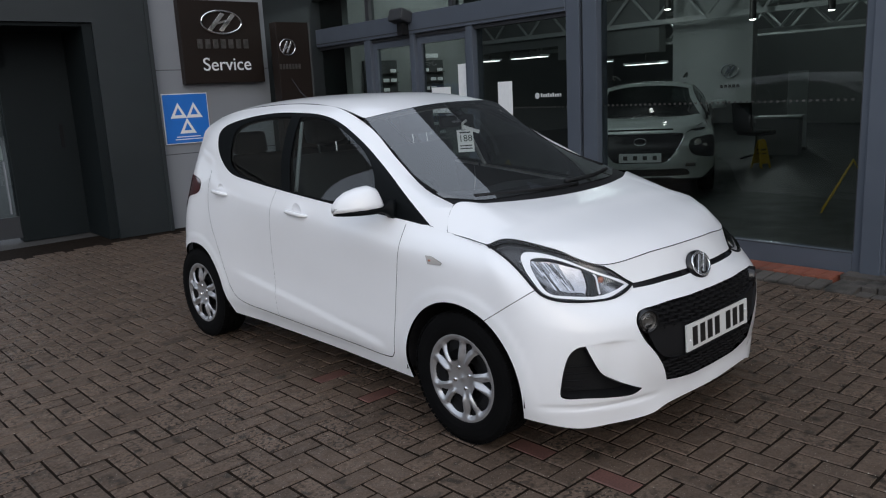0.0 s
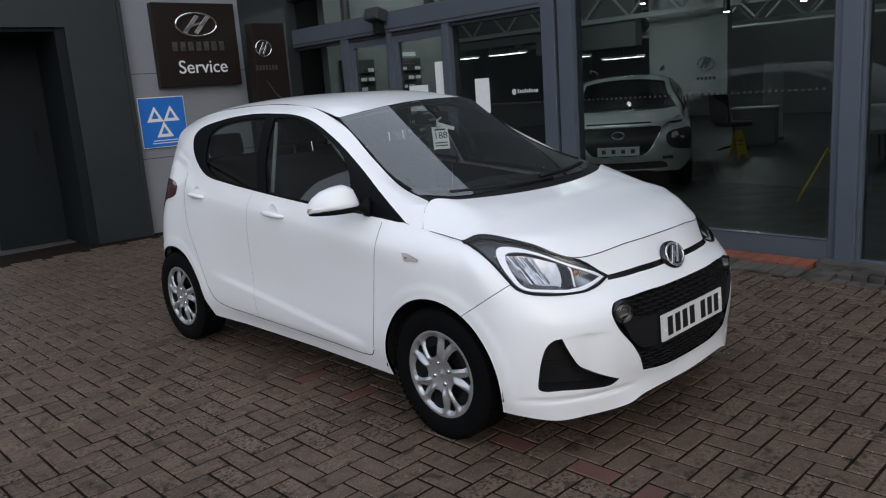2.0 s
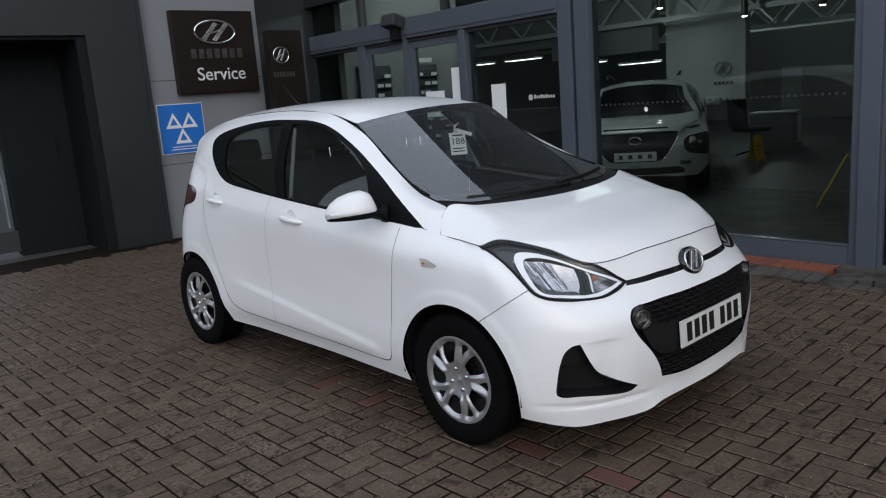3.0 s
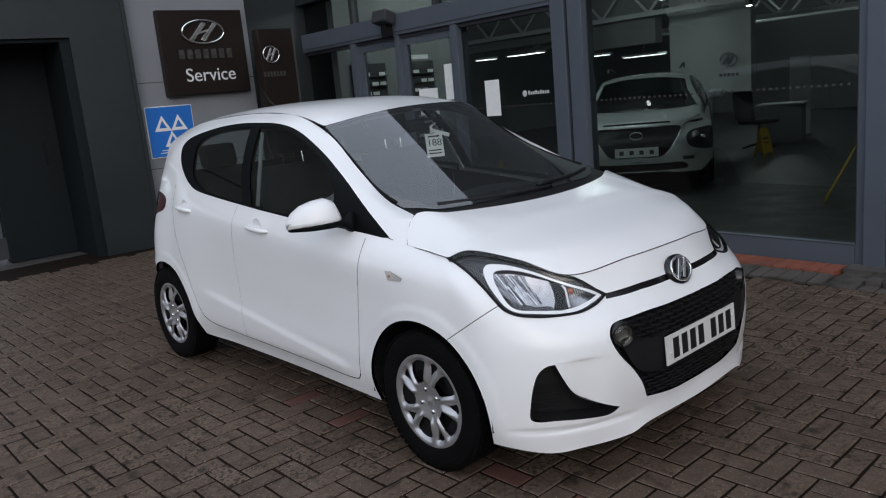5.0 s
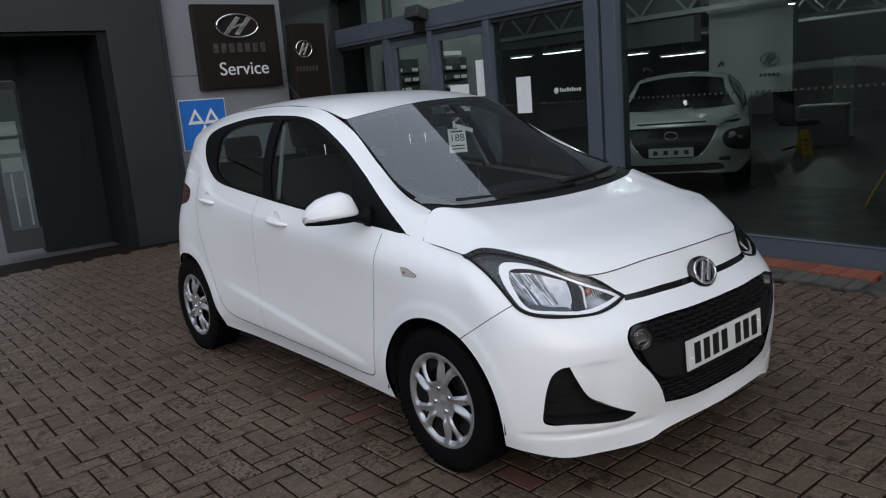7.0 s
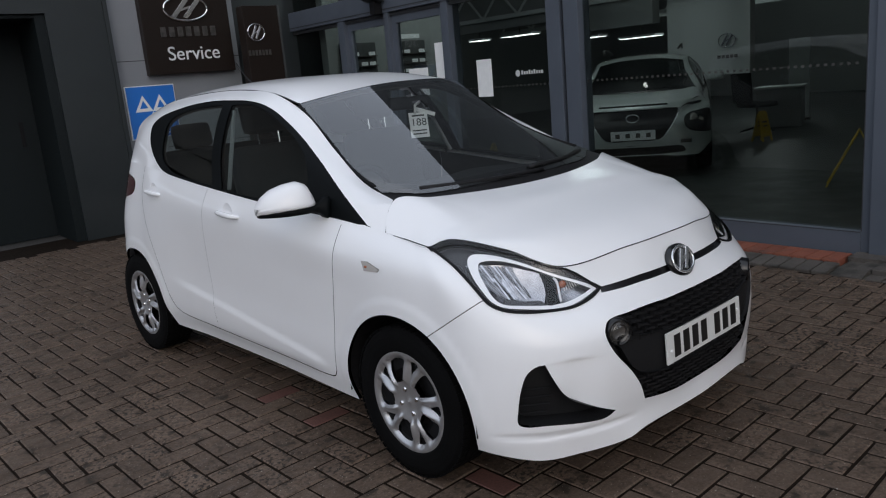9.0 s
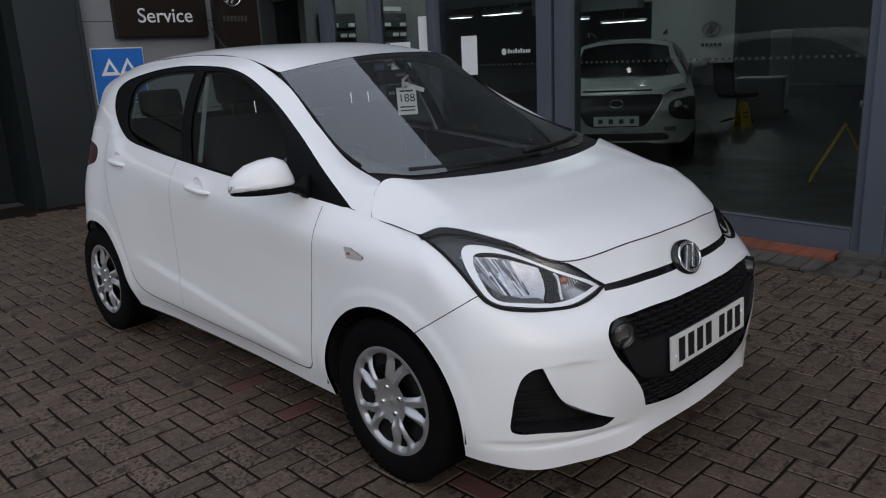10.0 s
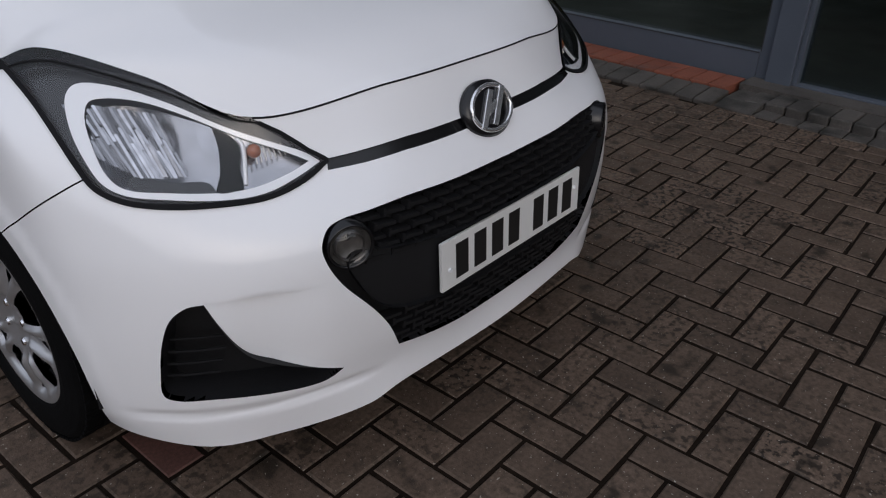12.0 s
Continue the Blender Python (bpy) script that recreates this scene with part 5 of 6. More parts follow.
# ---- wheels ----
class TrimDisc(Sheet):
    """Wheel trim face with a rounded ridge down each of its ten arms."""

    def at(self, uv):
        p = super().at(uv)
        r = np.hypot(p[:, 1], p[:, 2])
        a = np.degrees(np.arctan2(p[:, 2], p[:, 1])) - 60 * (r - 0.12) - 8
        off = np.abs((a + 36) % 72 - 36)
        span = step01((r - 0.062) / 0.03) * step01((0.178 - r) / 0.02)
        ridge = 0.010 * step01(1 - np.abs(off - 22.5) / 8.5) - 0.006 * step01(1 - np.abs(off - 36) / 9) - 0.004 * np.exp(-((off / 13) ** 2))
        p[:, 0] += ridge * span
        return p


def wheel_trim_mesh():
    radii = [(0.0, 0.0), (0.02, -0.006), (0.05, -0.002), (0.085, 0.006), (0.125, 0.002), (0.16, -0.003), (0.172, 0.005), (0.186, 0.008), (0.194, 0.004), (0.199, -0.008)]
    angles = np.radians(np.linspace(-40, 320, 61))
    net = [[(0.815 + d, r * math.cos(a), r * math.sin(a)) for a in angles] for r, d in radii]
    disc = TrimDisc(net)
    disc.sign = 1.0
    if disc.normals(np.array([[0.5, 0.5]]))[0][0] < 0:
        disc.sign = -1.0

    def polar(pairs, centre):
        out = []
        for r, a in pairs:
            t = radians(centre + a + 60 * (r - 0.12))
            out.append((0.815, r * math.cos(t), r * math.sin(t)))
        return out

    cuts = []
    for k in range(5):
        c = 8 + 72 * k
        big = curve([(0.080, -9), (0.080, 9), (0.098, 16), (0.130, 16.5), (0.150, 15.5), (0.160, 9), (0.161, -9), (0.150, -15.5), (0.130, -16.5), (0.098, -16)], 4, True)
        cuts.append(("hole", disc.find(polar(big, c), (0, 1, 1))))
        small = curve([(0.112, 0), (0.112, 0), (0.14, 4.6), (0.156, 6.8), (0.161, 4), (0.161, -4), (0.156, -6.8), (0.14, -4.6)], 3, True)
        cuts.append(("hole", disc.find(polar(small, c + 36 if k < 4 else c - 324), (0, 1, 1))))
    return disc, disc.cut(cuts, 120, 26)["rest"]


DISC, TRIM = wheel_trim_mesh()
trim_mesh = DISC.mesh("wheel_trim", TRIM, side=1, skirt=0.022)
trim_mesh.materials.append(M_SILVER)


def tyre():
    prof = [(-0.075, 0.185), (-0.084, 0.20), (-0.0885, 0.225), (-0.088, 0.25), (-0.083, 0.270), (-0.074, 0.282), (-0.060, 0.2868), (-0.042, 0.2882), (-0.041, 0.281), (-0.034, 0.281),
            (-0.033, 0.2885), (-0.004, 0.289), (-0.003, 0.281), (0.004, 0.281), (0.005, 0.289), (0.033, 0.2885), (0.034, 0.281), (0.041, 0.281), (0.042, 0.2882), (0.060, 0.2868),
            (0.074, 0.282), (0.083, 0.270), (0.088, 0.25), (0.088, 0.22), (0.075, 0.185)]
    return lathe(prof, 72, "x")


def shoulder_blocks():
    bm = bmesh.new()
    for k in range(64):
        for s in (-1, 1):
            m = Matrix.Rotation(2 * math.pi * (k + 0.25 * s) / 64, 4, "X")
            box(bm, s * 0.062 - 0.016, s * 0.062 + 0.016, -0.0108, 0.0108, 0.2835, 0.2895, m=m)
    return bm


def wheel(s, l, turn, name):
    hub = part("wheel", lathe([(-0.03, 0.0), (-0.03, 0.10), (-0.055, 0.125), (-0.055, 0.165), (-0.078, 0.186), (0.07, 0.186), (0.07, 0.17), (0.0, 0.16), (-0.01, 0.0)], 40, "x"),
               M_GAP, CAR, name, m=pose(-s * 0.742, l, 0.2885) @ (Matrix.Identity(4) if s == 1 else Matrix.Rotation(math.pi, 4, "Z")))
    part("tyre", tyre(), M_RUBBER, hub, "black radial tyre", smooth=False)
    tagged(part("tread", shoulder_blocks(), M_RUBBER, hub, "black tread blocks"), kind="stuff")
    cap = new("wheel_trim", trim_mesh)
    cap.parent = hub
    cap["label"] = "silver plastic five-spoke wheel trim"
    cap.matrix_local = pose(0.742, 0, 0) @ Matrix.Rotation(turn, 4, "X") @ Matrix.Diagonal((1, 1.025, 1.025, 1))
    for k in range(4):
        a = radians(68) + math.pi * 0.5 * k
        part("wheel_nut", lathe([(-0.012, 0.0), (-0.012, 0.007), (-0.008, 0.010), (0.004, 0.010)], 12, "x"), M_CHROME, hub, "bright wheel nut", m=pose(-0.064, 0.047 * math.cos(a), 0.047 * math.sin(a)))
    part("brake_disc", lathe([(-0.012, 0.03), (-0.012, 0.12), (0.01, 0.12), (0.01, 0.03)], 36, "x"), M_STEEL, hub)
    return hub


wheel(1, 0.0, radians(-11), "front wheel with silver trim")
wheel(1, 2.385, radians(-20), "rear wheel with silver trim")
wheel(-1, 0.0, 0.0, "front wheel with silver trim")
wheel(-1, 2.385, 0.0, "rear wheel with silver trim")
for s in (1, -1):
    for hub in (0.0, 2.385):
        bm = bmesh.new()
        rows = []
        for k in range(25):
            a = math.pi * (-0.03 + 1.06 * k / 24)
            rows.append([bm.verts.new((-s * x, hub + 0.352 * math.cos(a), 0.283 + 0.352 * math.sin(a))) for x in (0.822 - 0.45 * max(0.0, hub + 0.352 * math.cos(a) - 2.45), 0.50)])
        for a, b in zip(rows, rows[1:]):
            bm.faces.new((a[0], a[1], b[1], b[0]))
        bm.faces.new([r[1] for r in rows])
        part("arch_liner", bm, M_BLACK, CAR, "black wheel arch liner")
part("underbody", boxes((-0.74, 0.74, 0.40, 1.95, 0.20, 0.26), (-0.55, 0.55, -0.55, 2.70, 0.21, 0.27), bevel=0.01), M_BLACK, CAR, "black underbody")

# door mirrors, handles
def mirror_shell(s):
    """Wedge-shaped housing: tall near the door, flat below, tapering outward and swept back."""
    bm = bmesh.new()
    rings = []
    for f, top, deep in ((0.0, 0.030, 0.030), (0.04, 0.060, 0.050), (0.14, 0.098, 0.068), (0.28, 0.110, 0.078), (0.5, 0.104, 0.080), (0.72, 0.088, 0.074), (0.88, 0.062, 0.058), (0.97, 0.036, 0.036), (1.0, 0.020, 0.018)):
        low = 0.004 * math.cos(f * 3)
        y0 = 0.065 * f * f
        prof = [(0.0, low), (-0.35, low - 0.003), (-0.75, low + 0.002), (-0.97, low + 0.012), (-1.0, low + 0.022), (-0.97, 0.35 * top), (-0.86, 0.62 * top), (-0.62, 0.86 * top), (-0.32, 0.97 * top), (0.0, top), (0.22, 0.985 * top), (0.30, 0.9 * top), (0.30, 0.12 * top + low)]
        rings.append([bm.verts.new((-s * 0.212 * f, y0 + a * deep, b)) for a, b in prof])
    n = len(rings[0])
    for a, b in zip(rings, rings[1:]):
        for k in range(n):
            bm.faces.new((a[k], a[(k + 1) % n], b[(k + 1) % n], b[k]))
    bm.faces.new(rings[0])
    bm.faces.new(rings[-1][::-1])
    for _ in range(1):
        bmesh.ops.subdivide_edges(bm, edges=bm.edges[:], cuts=1, use_grid_fill=True, smooth=0.6)
    return bm


for s, door in ((1, DOORS[0]), (-1, DOORS[2])):
    mm = pose(-0.792, 0.515, 0.978, 0, 0, -6) if s == 1 else pose(0.80, 0.50, 0.885, 0, 0, 76)
    mir = part("door_mirror", mirror_shell(s), M_WHITE, door, "white door mirror housing with black base", smooth=True, m=mm)
    bm = bmesh.new()
    rings = []
    for f in np.linspace(-0.22, 0.97, 14):
        g = max(f, 0.0)
        deep = 0.076 * (1 - abs(2 * g - 0.9) ** 3 * 0.55) * (1 if f >= 0 else 0.85)
        y0 = 0.065 * g * g - (0.03 if f < 0 else 0.0)
        low = -0.016 - (0.034 * min(1, -f / 0.15) if f < 0 else 0.0)
        rise = 0.010 + (0.030 * min(1, -f / 0.15) if f < 0 else 0.0)
        rings.append([bm.verts.new((-s * 0.212 * f, y0 + a * deep, b)) for a, b in ((-0.92, low + 0.008), (-0.80, low), (0.18, low), (0.28, low + 0.006), (0.28, rise - 0.004), (-0.92, rise))])
    for a, b in zip(rings, rings[1:]):
        for k in range(6):
            bm.faces.new((a[k], a[(k + 1) % 6], b[(k + 1) % 6], b[k]))
    bm.faces.new(rings[0])
    bm.faces.new(rings[-1][::-1])
    part("mirror_base", bm, M_TRIMBLACK, mir, "black mirror base", smooth=True)
for door, s, l, z, w in ((DOORS[0], 1, 1.175, .912, .829), (DOORS[1], 1, 2.015, .968, .812), (DOORS[2], -1, 1.175, .912, .829), (DOORS[3], -1, 2.015, .968, .812)):
    bm = bmesh.new()
    run = curve([(-s * (w - 0.01), l + 0.10, z - 0.002), (-s * (w + 0.012), l + 0.07, z), (-s * (w + 0.018), l, z - 0.004), (-s * (w + 0.012), l - 0.07, z - 0.010), (-s * (w - 0.01), l - 0.10, z - 0.016)], 5)
    hb = tube(run, [0.007 + 0.006 * math.sin(math.pi * i / (len(run) - 1)) for i in range(len(run))], 10)
    part("door_handle", hb, M_WHITE, door, "white pull handle", smooth=True)
    cup = lathe([(0.004, 0.0), (0.0035, 0.03), (0.0, 0.042)], 24, "x")
    part("handle_cup", cup, M_WHITE, door, smooth=True, m=pose(-s * (w - 0.004), l - 0.005, z + 0.006))

# wipers
for pts in ([(-0.50, 0.19, 1.022), (-0.2, 0.10, 1.015), (0.12, 0.085, 1.012)], [(0.05, 0.10, 1.03), (0.3, 0.13, 1.032), (0.56, 0.22, 1.035)]):
    wp = part("wiper", tube([(x, y, z - 0.004) for x, y, z in curve(pts, 5)], 0.0095, 8), M_BLACK, CAR, "black wiper arm and blade", smooth=True)
    part("blade", tube([(x, y + 0.012, z - 0.004) for x, y, z in curve(pts, 5)], 0.004, 6), M_GAP, wp)
# interior
part("dashboard", prism([(-0.70, 0.0), (0.70, 0.0), (0.70, 0.22), (0.62, 0.27), (0.30, 0.29), (0.0, 0.27), (-0.30, 0.30), (-0.62, 0.27), (-0.70, 0.22)], 0.42, 0.02), M_DASH, CAR, "dark grey dashboard", m=pose(0, 0.30, 0.68))
steer = [(0.18 * math.cos(a), 0.0, 0.18 * math.sin(a)) for a in np.linspace(0, 2 * math.pi, 33)[:-1]]
sw = part("steering_wheel", tube(steer, 0.016, 8, True), M_BLACK, CAR, "black steering wheel", smooth=True, m=pose(-0.36, 0.80, 0.90, 24))
part("spokes", boxes((-0.17, 0.17, -0.012, 0.012, -0.03, 0.03), (-0.05, 0.05, -0.03, 0.012, -0.06, 0.06), (-0.02, 0.02, -0.01, 0.01, -0.17, 0.0), bevel=0.008), M_BLACK, sw)


def seat(x, y, name="front_seat"):
    st = part(name, boxes((-0.25, 0.25, -0.10, 0.30, -0.10, 0.06), bevel=0.05), M_SEAT, CAR, "dark cloth seat", smooth=True, m=pose(x, y, 0.52, 4))
    part("backrest", boxes((-0.24, 0.24, -0.06, 0.06, 0.0, 0.60), bevel=0.05), M_SEAT, st, smooth=True, m=pose(0, 0.24, 0.05, -16))
    hr = part("headrest", boxes((-0.125, 0.125, -0.045, 0.045, 0.0, 0.19), bevel=0.04), M_SEAT, st, smooth=True, m=pose(0, 0.425, 0.68, -12))
    for c in (-0.06, 0.06):
        part("headrest_post", tube([(c, 0.395, 0.56), (c, 0.42, 0.71)], 0.006, 8), M_CHROME, st)
    return st


seat(-0.36, 1.15)
seat(0.36, 1.15)
for s in (1, -1):
    part("seat_belt", tube([(-s * 0.735, 1.30, 1.00), (-s * 0.60, 1.395, 1.36)], 0.011, 6), M_BELT, CAR, "pale grey seat belt at the door pillar")
part("rear_bench", boxes((-0.62, 0.62, -0.24, 0.24, -0.10, 0.06), bevel=0.05), M_SEAT, CAR, "dark cloth rear bench", smooth=True, m=pose(0, 2.02, 0.56, 4))
part("bench_back", boxes((-0.62, 0.62, -0.06, 0.06, 0.0, 0.58), bevel=0.05), M_SEAT, CAR, smooth=True, m=pose(0, 2.28, 0.58, -16))
for c in (-0.34, 0.34):
    part("rear_headrest", boxes((-0.12, 0.12, -0.04, 0.04, 0.0, 0.15), bevel=0.035), M_SEAT, CAR, smooth=True, m=pose(c, 2.44, 1.14, -12))
part("cabin_floor", boxes((-0.70, 0.70, 0.2, 2.5, 0.30, 0.33)), M_DASH, CAR)
part("rear_view_mirror", boxes((-0.105, 0.115, -0.012, 0.02, -0.032, 0.032), bevel=0.012), M_BLACK, CAR, "black rear-view mirror", smooth=True, m=pose(0.03, 0.83, 1.325, 0, 0, -8))
tag = part("price_tag", boxes((-0.045, 0.045, -0.0006, 0.0006, -0.062, 0.062)), M_PAPER, CAR, "white paper tag with a black number", m=pose(0.03, 0.765, 1.217, -16, 0, -32))
words("tag_number", "188", 0.052, M_INK, tag, pose(0, -0.0012, 0.012, 90), depth=0.0004)
for i in range(2):
    part("bar", boxes((-0.034, 0.034, -0.0015, -0.0007, -0.030 - 0.016 * i, -0.024 - 0.016 * i)), M_INK, tag)
part("bar", boxes((-0.03, 0.03, -0.0015, -0.0007, 0.042, 0.050)), M_INK, tag)
part("tag_hanger", tube([(0.02, 0.775, 1.275), (0.035, 0.79, 1.31), (0.075, 0.80, 1.325)], 0.007, 6), M_PAPER, CAR, "white plastic hanger on the mirror", smooth=True)
part("tag_strip", boxes((-0.05, 0.05, -0.001, 0.001, -0.010, 0.010)), M_PAPER, CAR, "white paper strip at the mirror", m=pose(0.10, 0.79, 1.275, -16, 20, -32))
part("aerial", tube([(0.0, 2.22, 1.482), (0.0, 2.30, 1.53), (0.0, 2.40, 1.625)], [0.006, 0.004, 0.0025], 8), M_BLACK, CAR, "short black roof aerial")

# ---- showroom interior ----
wall("showroom_floor", boxes((-0.06, 18, -14, 16, -0.04, 0.03)), M_TILE, "polished dark grey tiled showroom floor", "floor")
wall("showroom_back", boxes((17.8, 18, -14, 16, 0.03, 4.6)), M_INWALL, "grey showroom back wall", "wall")
wall("showroom_side", boxes((0.2, 18, 15.8, 16, 0.03, 4.6)), M_INWALL, "grey showroom side wall", "wall")
wall("showroom_end", boxes((0.2, 18, -14.2, -14, 0.03, 4.6)), M_INWALL, "grey showroom end wall", "wall")
wall("ceiling", boxes((0.1, 18, -14, 16, 3.5, 4.6)), M_INPALE, "pale grey showroom ceiling", "ceiling")
# added board that blocks the pale ceiling from the windscreen's reflection
wall("ceiling_edge", boxes((0.06, 0.09, -14, 16, 3.5, 4.6)), M_INDARK, "dark edge of the ceiling behind the glazing", "trim")
wall("lobby_wall", boxes((0.2, 2.3, 6.75, 6.9, 0.03, 3.5)), M_INWALL, "beige grey lobby wall behind the entrance", "wall")
wall("bulkhead", boxes((6.2, 6.4, 5.95, 8.3, 2.0, 3.5), (6.2, 6.4, 8.3, 15.8, 2.27, 3.5)), M_INWALL, "pale bulkhead over the dark office opening", "wall")
panel = wall("partition", boxes((6.6, 6.75, 4.42, 5.93, 1.06, 3.5), (6.62, 6.73, 5.2, 5.93, 0.03, 1.06)), M_INPALE, "tall white partition with a chrome emblem", "wall")
em = empty("wall_emblem", BASE @ pose(6.58, 4.80, 1.60, 0, 0, -90), "chrome oval emblem on the white partition", "sign")
oval_emblem(em, 0.15, 0.11, -0.01, 0, 0, 0.8)
for k in range(5):
    part("brand_bar", boxes((-0.17 + 0.075 * k, -0.12 + 0.075 * k, -0.012, -0.002, -0.28, -0.23)), M_STEEL, em)
M_GLOW = glow("lamp_glow", (1.0, 0.98, 0.94), 14.0)
M_GLOWSOFT = glow("panel_glow", (0.95, 1.0, 0.97), 4.0)
spots_at = [(5.7, 5.45, 2.65), (5.7, 3.95, 2.34), (5.7, 2.78, 2.35), (4.0, 4.6, 2.75), (3.6, 2.2, 2.75), (5.0, 0.9, 2.6), (3.0, 5.9, 2.6), (8.0, 1.2, 2.6)]
for x, y, z in spots_at:
    sp = empty("spotlight", BASE @ pose(x, y, z), "small bright ceiling spotlight", "lamp", "showroom spotlights")
    part("can", lathe([(0.30, 0.05), (0.02, 0.05), (0.0, 0.055), (0.02, 0.047)], 20, "z"), M_STEEL, sp)
    part("rod", boxes((-0.012, 0.012, -0.012, 0.012, 0.28, 3.5 - z)), M_STEEL, sp)
    part("lens", lathe([(-0.014, 0.0), (-0.012, 0.028), (-0.002, 0.044), (0.02, 0.046)], 20, "z"), M_GLOW, sp)
for x, y, z, w in ((7.28, 10.11, 2.15, 0.9), (8.9, 8.13, 1.87, 0.9), (8.4, 9.0, 1.97, 0.5), (6.9, 11.0, 2.13, 0.4)):
    tb = empty("ceiling_panel_light", BASE @ pose(x, y, z), "flat white ceiling panel light", "lamp", "panel lights")
    part("frame", boxes((-0.16, 0.16, -w / 2 - 0.02, w / 2 + 0.02, 0.004, 0.05)), M_SIGNWHITE, tb)
    part("rod", boxes((-0.01, 0.01, -0.01, 0.01, 0.05, 3.5 - z)), M_STEEL, tb)
    part("diffuser", boxes((-0.14, 0.14, -w / 2, w / 2, -0.004, 0.003)), M_GLOWSOFT, tb)
# unseen fill lamps added under the ceiling to brighten the showroom
for x, y, z, e in ((3.4, 4.6, 3.12, 30), (9.0, 6.9, 3.3, 52), (1.4, 5.3, 3.12, 40), (10.0, 3.5, 3.38, 14), (14.5, 8.0, 3.38, 34)):
    ld = bpy.data.lights.new("showroom_fill", "POINT")
    ld.energy, ld.shadow_soft_size, ld.color = e, (0.08 if x < 5 else 0.3), (0.92, 1.0, 1.0)
    lo = new("showroom_fill", ld)
    lo.matrix_world = BASE @ pose(x, y, z)
# white lattice trusses under the ceiling
for x, zt in ((6.1, 2.45), (8.6, 2.28), (11.0, 2.36)):
    tr = empty("roof_truss", BASE @ pose(x, 0, zt), "white steel lattice roof truss", "truss", "roof trusses")
    part("lower_chord", boxes((-0.04, 0.04, -6, 12, 0, 0.08)), M_INPALE, tr)
    part("upper_chord", boxes((-0.04, 0.04, -6, 12, 0.52, 0.60)), M_INPALE, tr)
    for y in (-4, 1, 6.2, 11):
        part("hanger", boxes((-0.012, 0.012, y - 0.012, y + 0.012, 0.60, 3.5 - zt)), M_STEEL, tr)
    for k in range(18):
        y = -6 + k
        part("web", tube([(0, y, 0.05), (0, y + 0.5, 0.55)], 0.025, 6), M_INPALE, tr)
        part("web", tube([(0, y + 0.5, 0.55), (0, y + 1.0, 0.05)], 0.025, 6), M_INPALE, tr)
# floor joints
for k in range(10):
    wall("floor_joint", boxes((0.3 + 1.2 * k, 0.306 + 1.2 * k, -6, 6.7, 0.0302, 0.0306)), M_INDARK, "thin dark floor joint", "floor")
for k in range(9):
    wall("floor_joint", boxes((0.2, 12, -5.2 + 1.2 * k, -5.194 + 1.2 * k, 0.0302, 0.0306)), M_INDARK, "thin dark floor joint", "floor")


def wet_sign(m, spread=0.14):
    w = empty("wet_floor_sign", m, "yellow folding wet-floor sign standing on the tiles", "sign", "wet floor signs")
    for s in (1, -1):
        leaf = part("panel", prism([(-0.15, 0.0), (-0.10, 0.0), (-0.09, 0.10), (0.09, 0.10), (0.10, 0.0), (0.15, 0.0), (0.115, 0.58), (0.07, 0.62), (-0.07, 0.62), (-0.115, 0.58)], 0.012, 0.002), M_YELLOW, w, m=pose(0, s * spread - 0.006, 0, s * math.degrees(math.asin(spread / 0.62))))
        part("bar", boxes((-0.06, 0.06, -0.002, 0.0, 0.30, 0.33)), M_INK, leaf)
        part("bar", boxes((-0.07, 0.07, -0.002, 0.0, 0.38, 0.42)), M_INK, leaf)
    return w


wet_sign(BASE @ pose(6.1, 3.95, 0.03, 0, 0, -15) @ Matrix.Diagonal((0.76, 0.76, 0.76, 1)))
wet_sign(BASE @ pose(1.05, 4.66, 0.03, 0, 0, 35) @ Matrix.Diagonal((0.95, 0.95, 0.95, 1)))
wet_sign(BASE @ pose(2.62, 1.14, 0.03, 0, 0, 22), 0.28)
# white reception desk, stool and dark chair
desk = empty("reception_desk", BASE @ pose(8.15, 4.72, 0.03, 0, 0, 19), "white panelled reception desk", "desk")
part("front_panel", boxes((-0.03, 0.03, -0.37, 0.37, 0, 0.68), bevel=0.01), M_INWALL, desk)
part("worktop", boxes((-0.06, 0.6, -0.40, 0.40, 0.68, 0.71), bevel=0.01), M_INPALE, desk)
part("side_panel", boxes((0.03, 0.55, -0.37, -0.33, 0, 0.68)), M_INWALL, desk)


def chair(m, material, label):
    c = empty("tub_chair", m, label, "chair", "showroom chairs")
    part("seat", boxes((-0.25, 0.25, -0.25, 0.25, 0.38, 0.48), bevel=0.04), material, c, smooth=True)
    part("backrest", boxes((-0.25, 0.25, 0.20, 0.28, 0.46, 0.86), bevel=0.035), material, c, smooth=True, m=pose(0, 0, 0, -8))
    for x, y in ((-0.2, -0.2), (0.2, -0.2), (-0.2, 0.2), (0.2, 0.2)):
        part("leg", tube([(x, y, 0), (x * 0.9, y * 0.9, 0.40)], 0.014, 8), M_STEEL, c)
    return c


chair(BASE @ pose(6.4, 2.1, 0.03, 0, 0, 120), M_INPALE, "pale upholstered showroom chair")
sv = empty("office_chair", BASE @ pose(7.2, 4.62, 0.03, 0, 0, 70), "black high-backed swivel chair beside the desk", "chair", "showroom chairs")
part("seat", boxes((-0.24, 0.24, -0.24, 0.24, 0.44, 0.53), bevel=0.04), M_SEAT, sv, smooth=True)
part("backrest", boxes((-0.22, 0.22, 0.20, 0.27, 0.55, 1.10), bevel=0.03), M_SEAT, sv, smooth=True, m=pose(0, 0, 0, -6))
part("column", lathe([(0.08, 0.03), (0.25, 0.03), (0.25, 0.02), (0.46, 0.02)], 16, "z"), M_STEEL, sv)
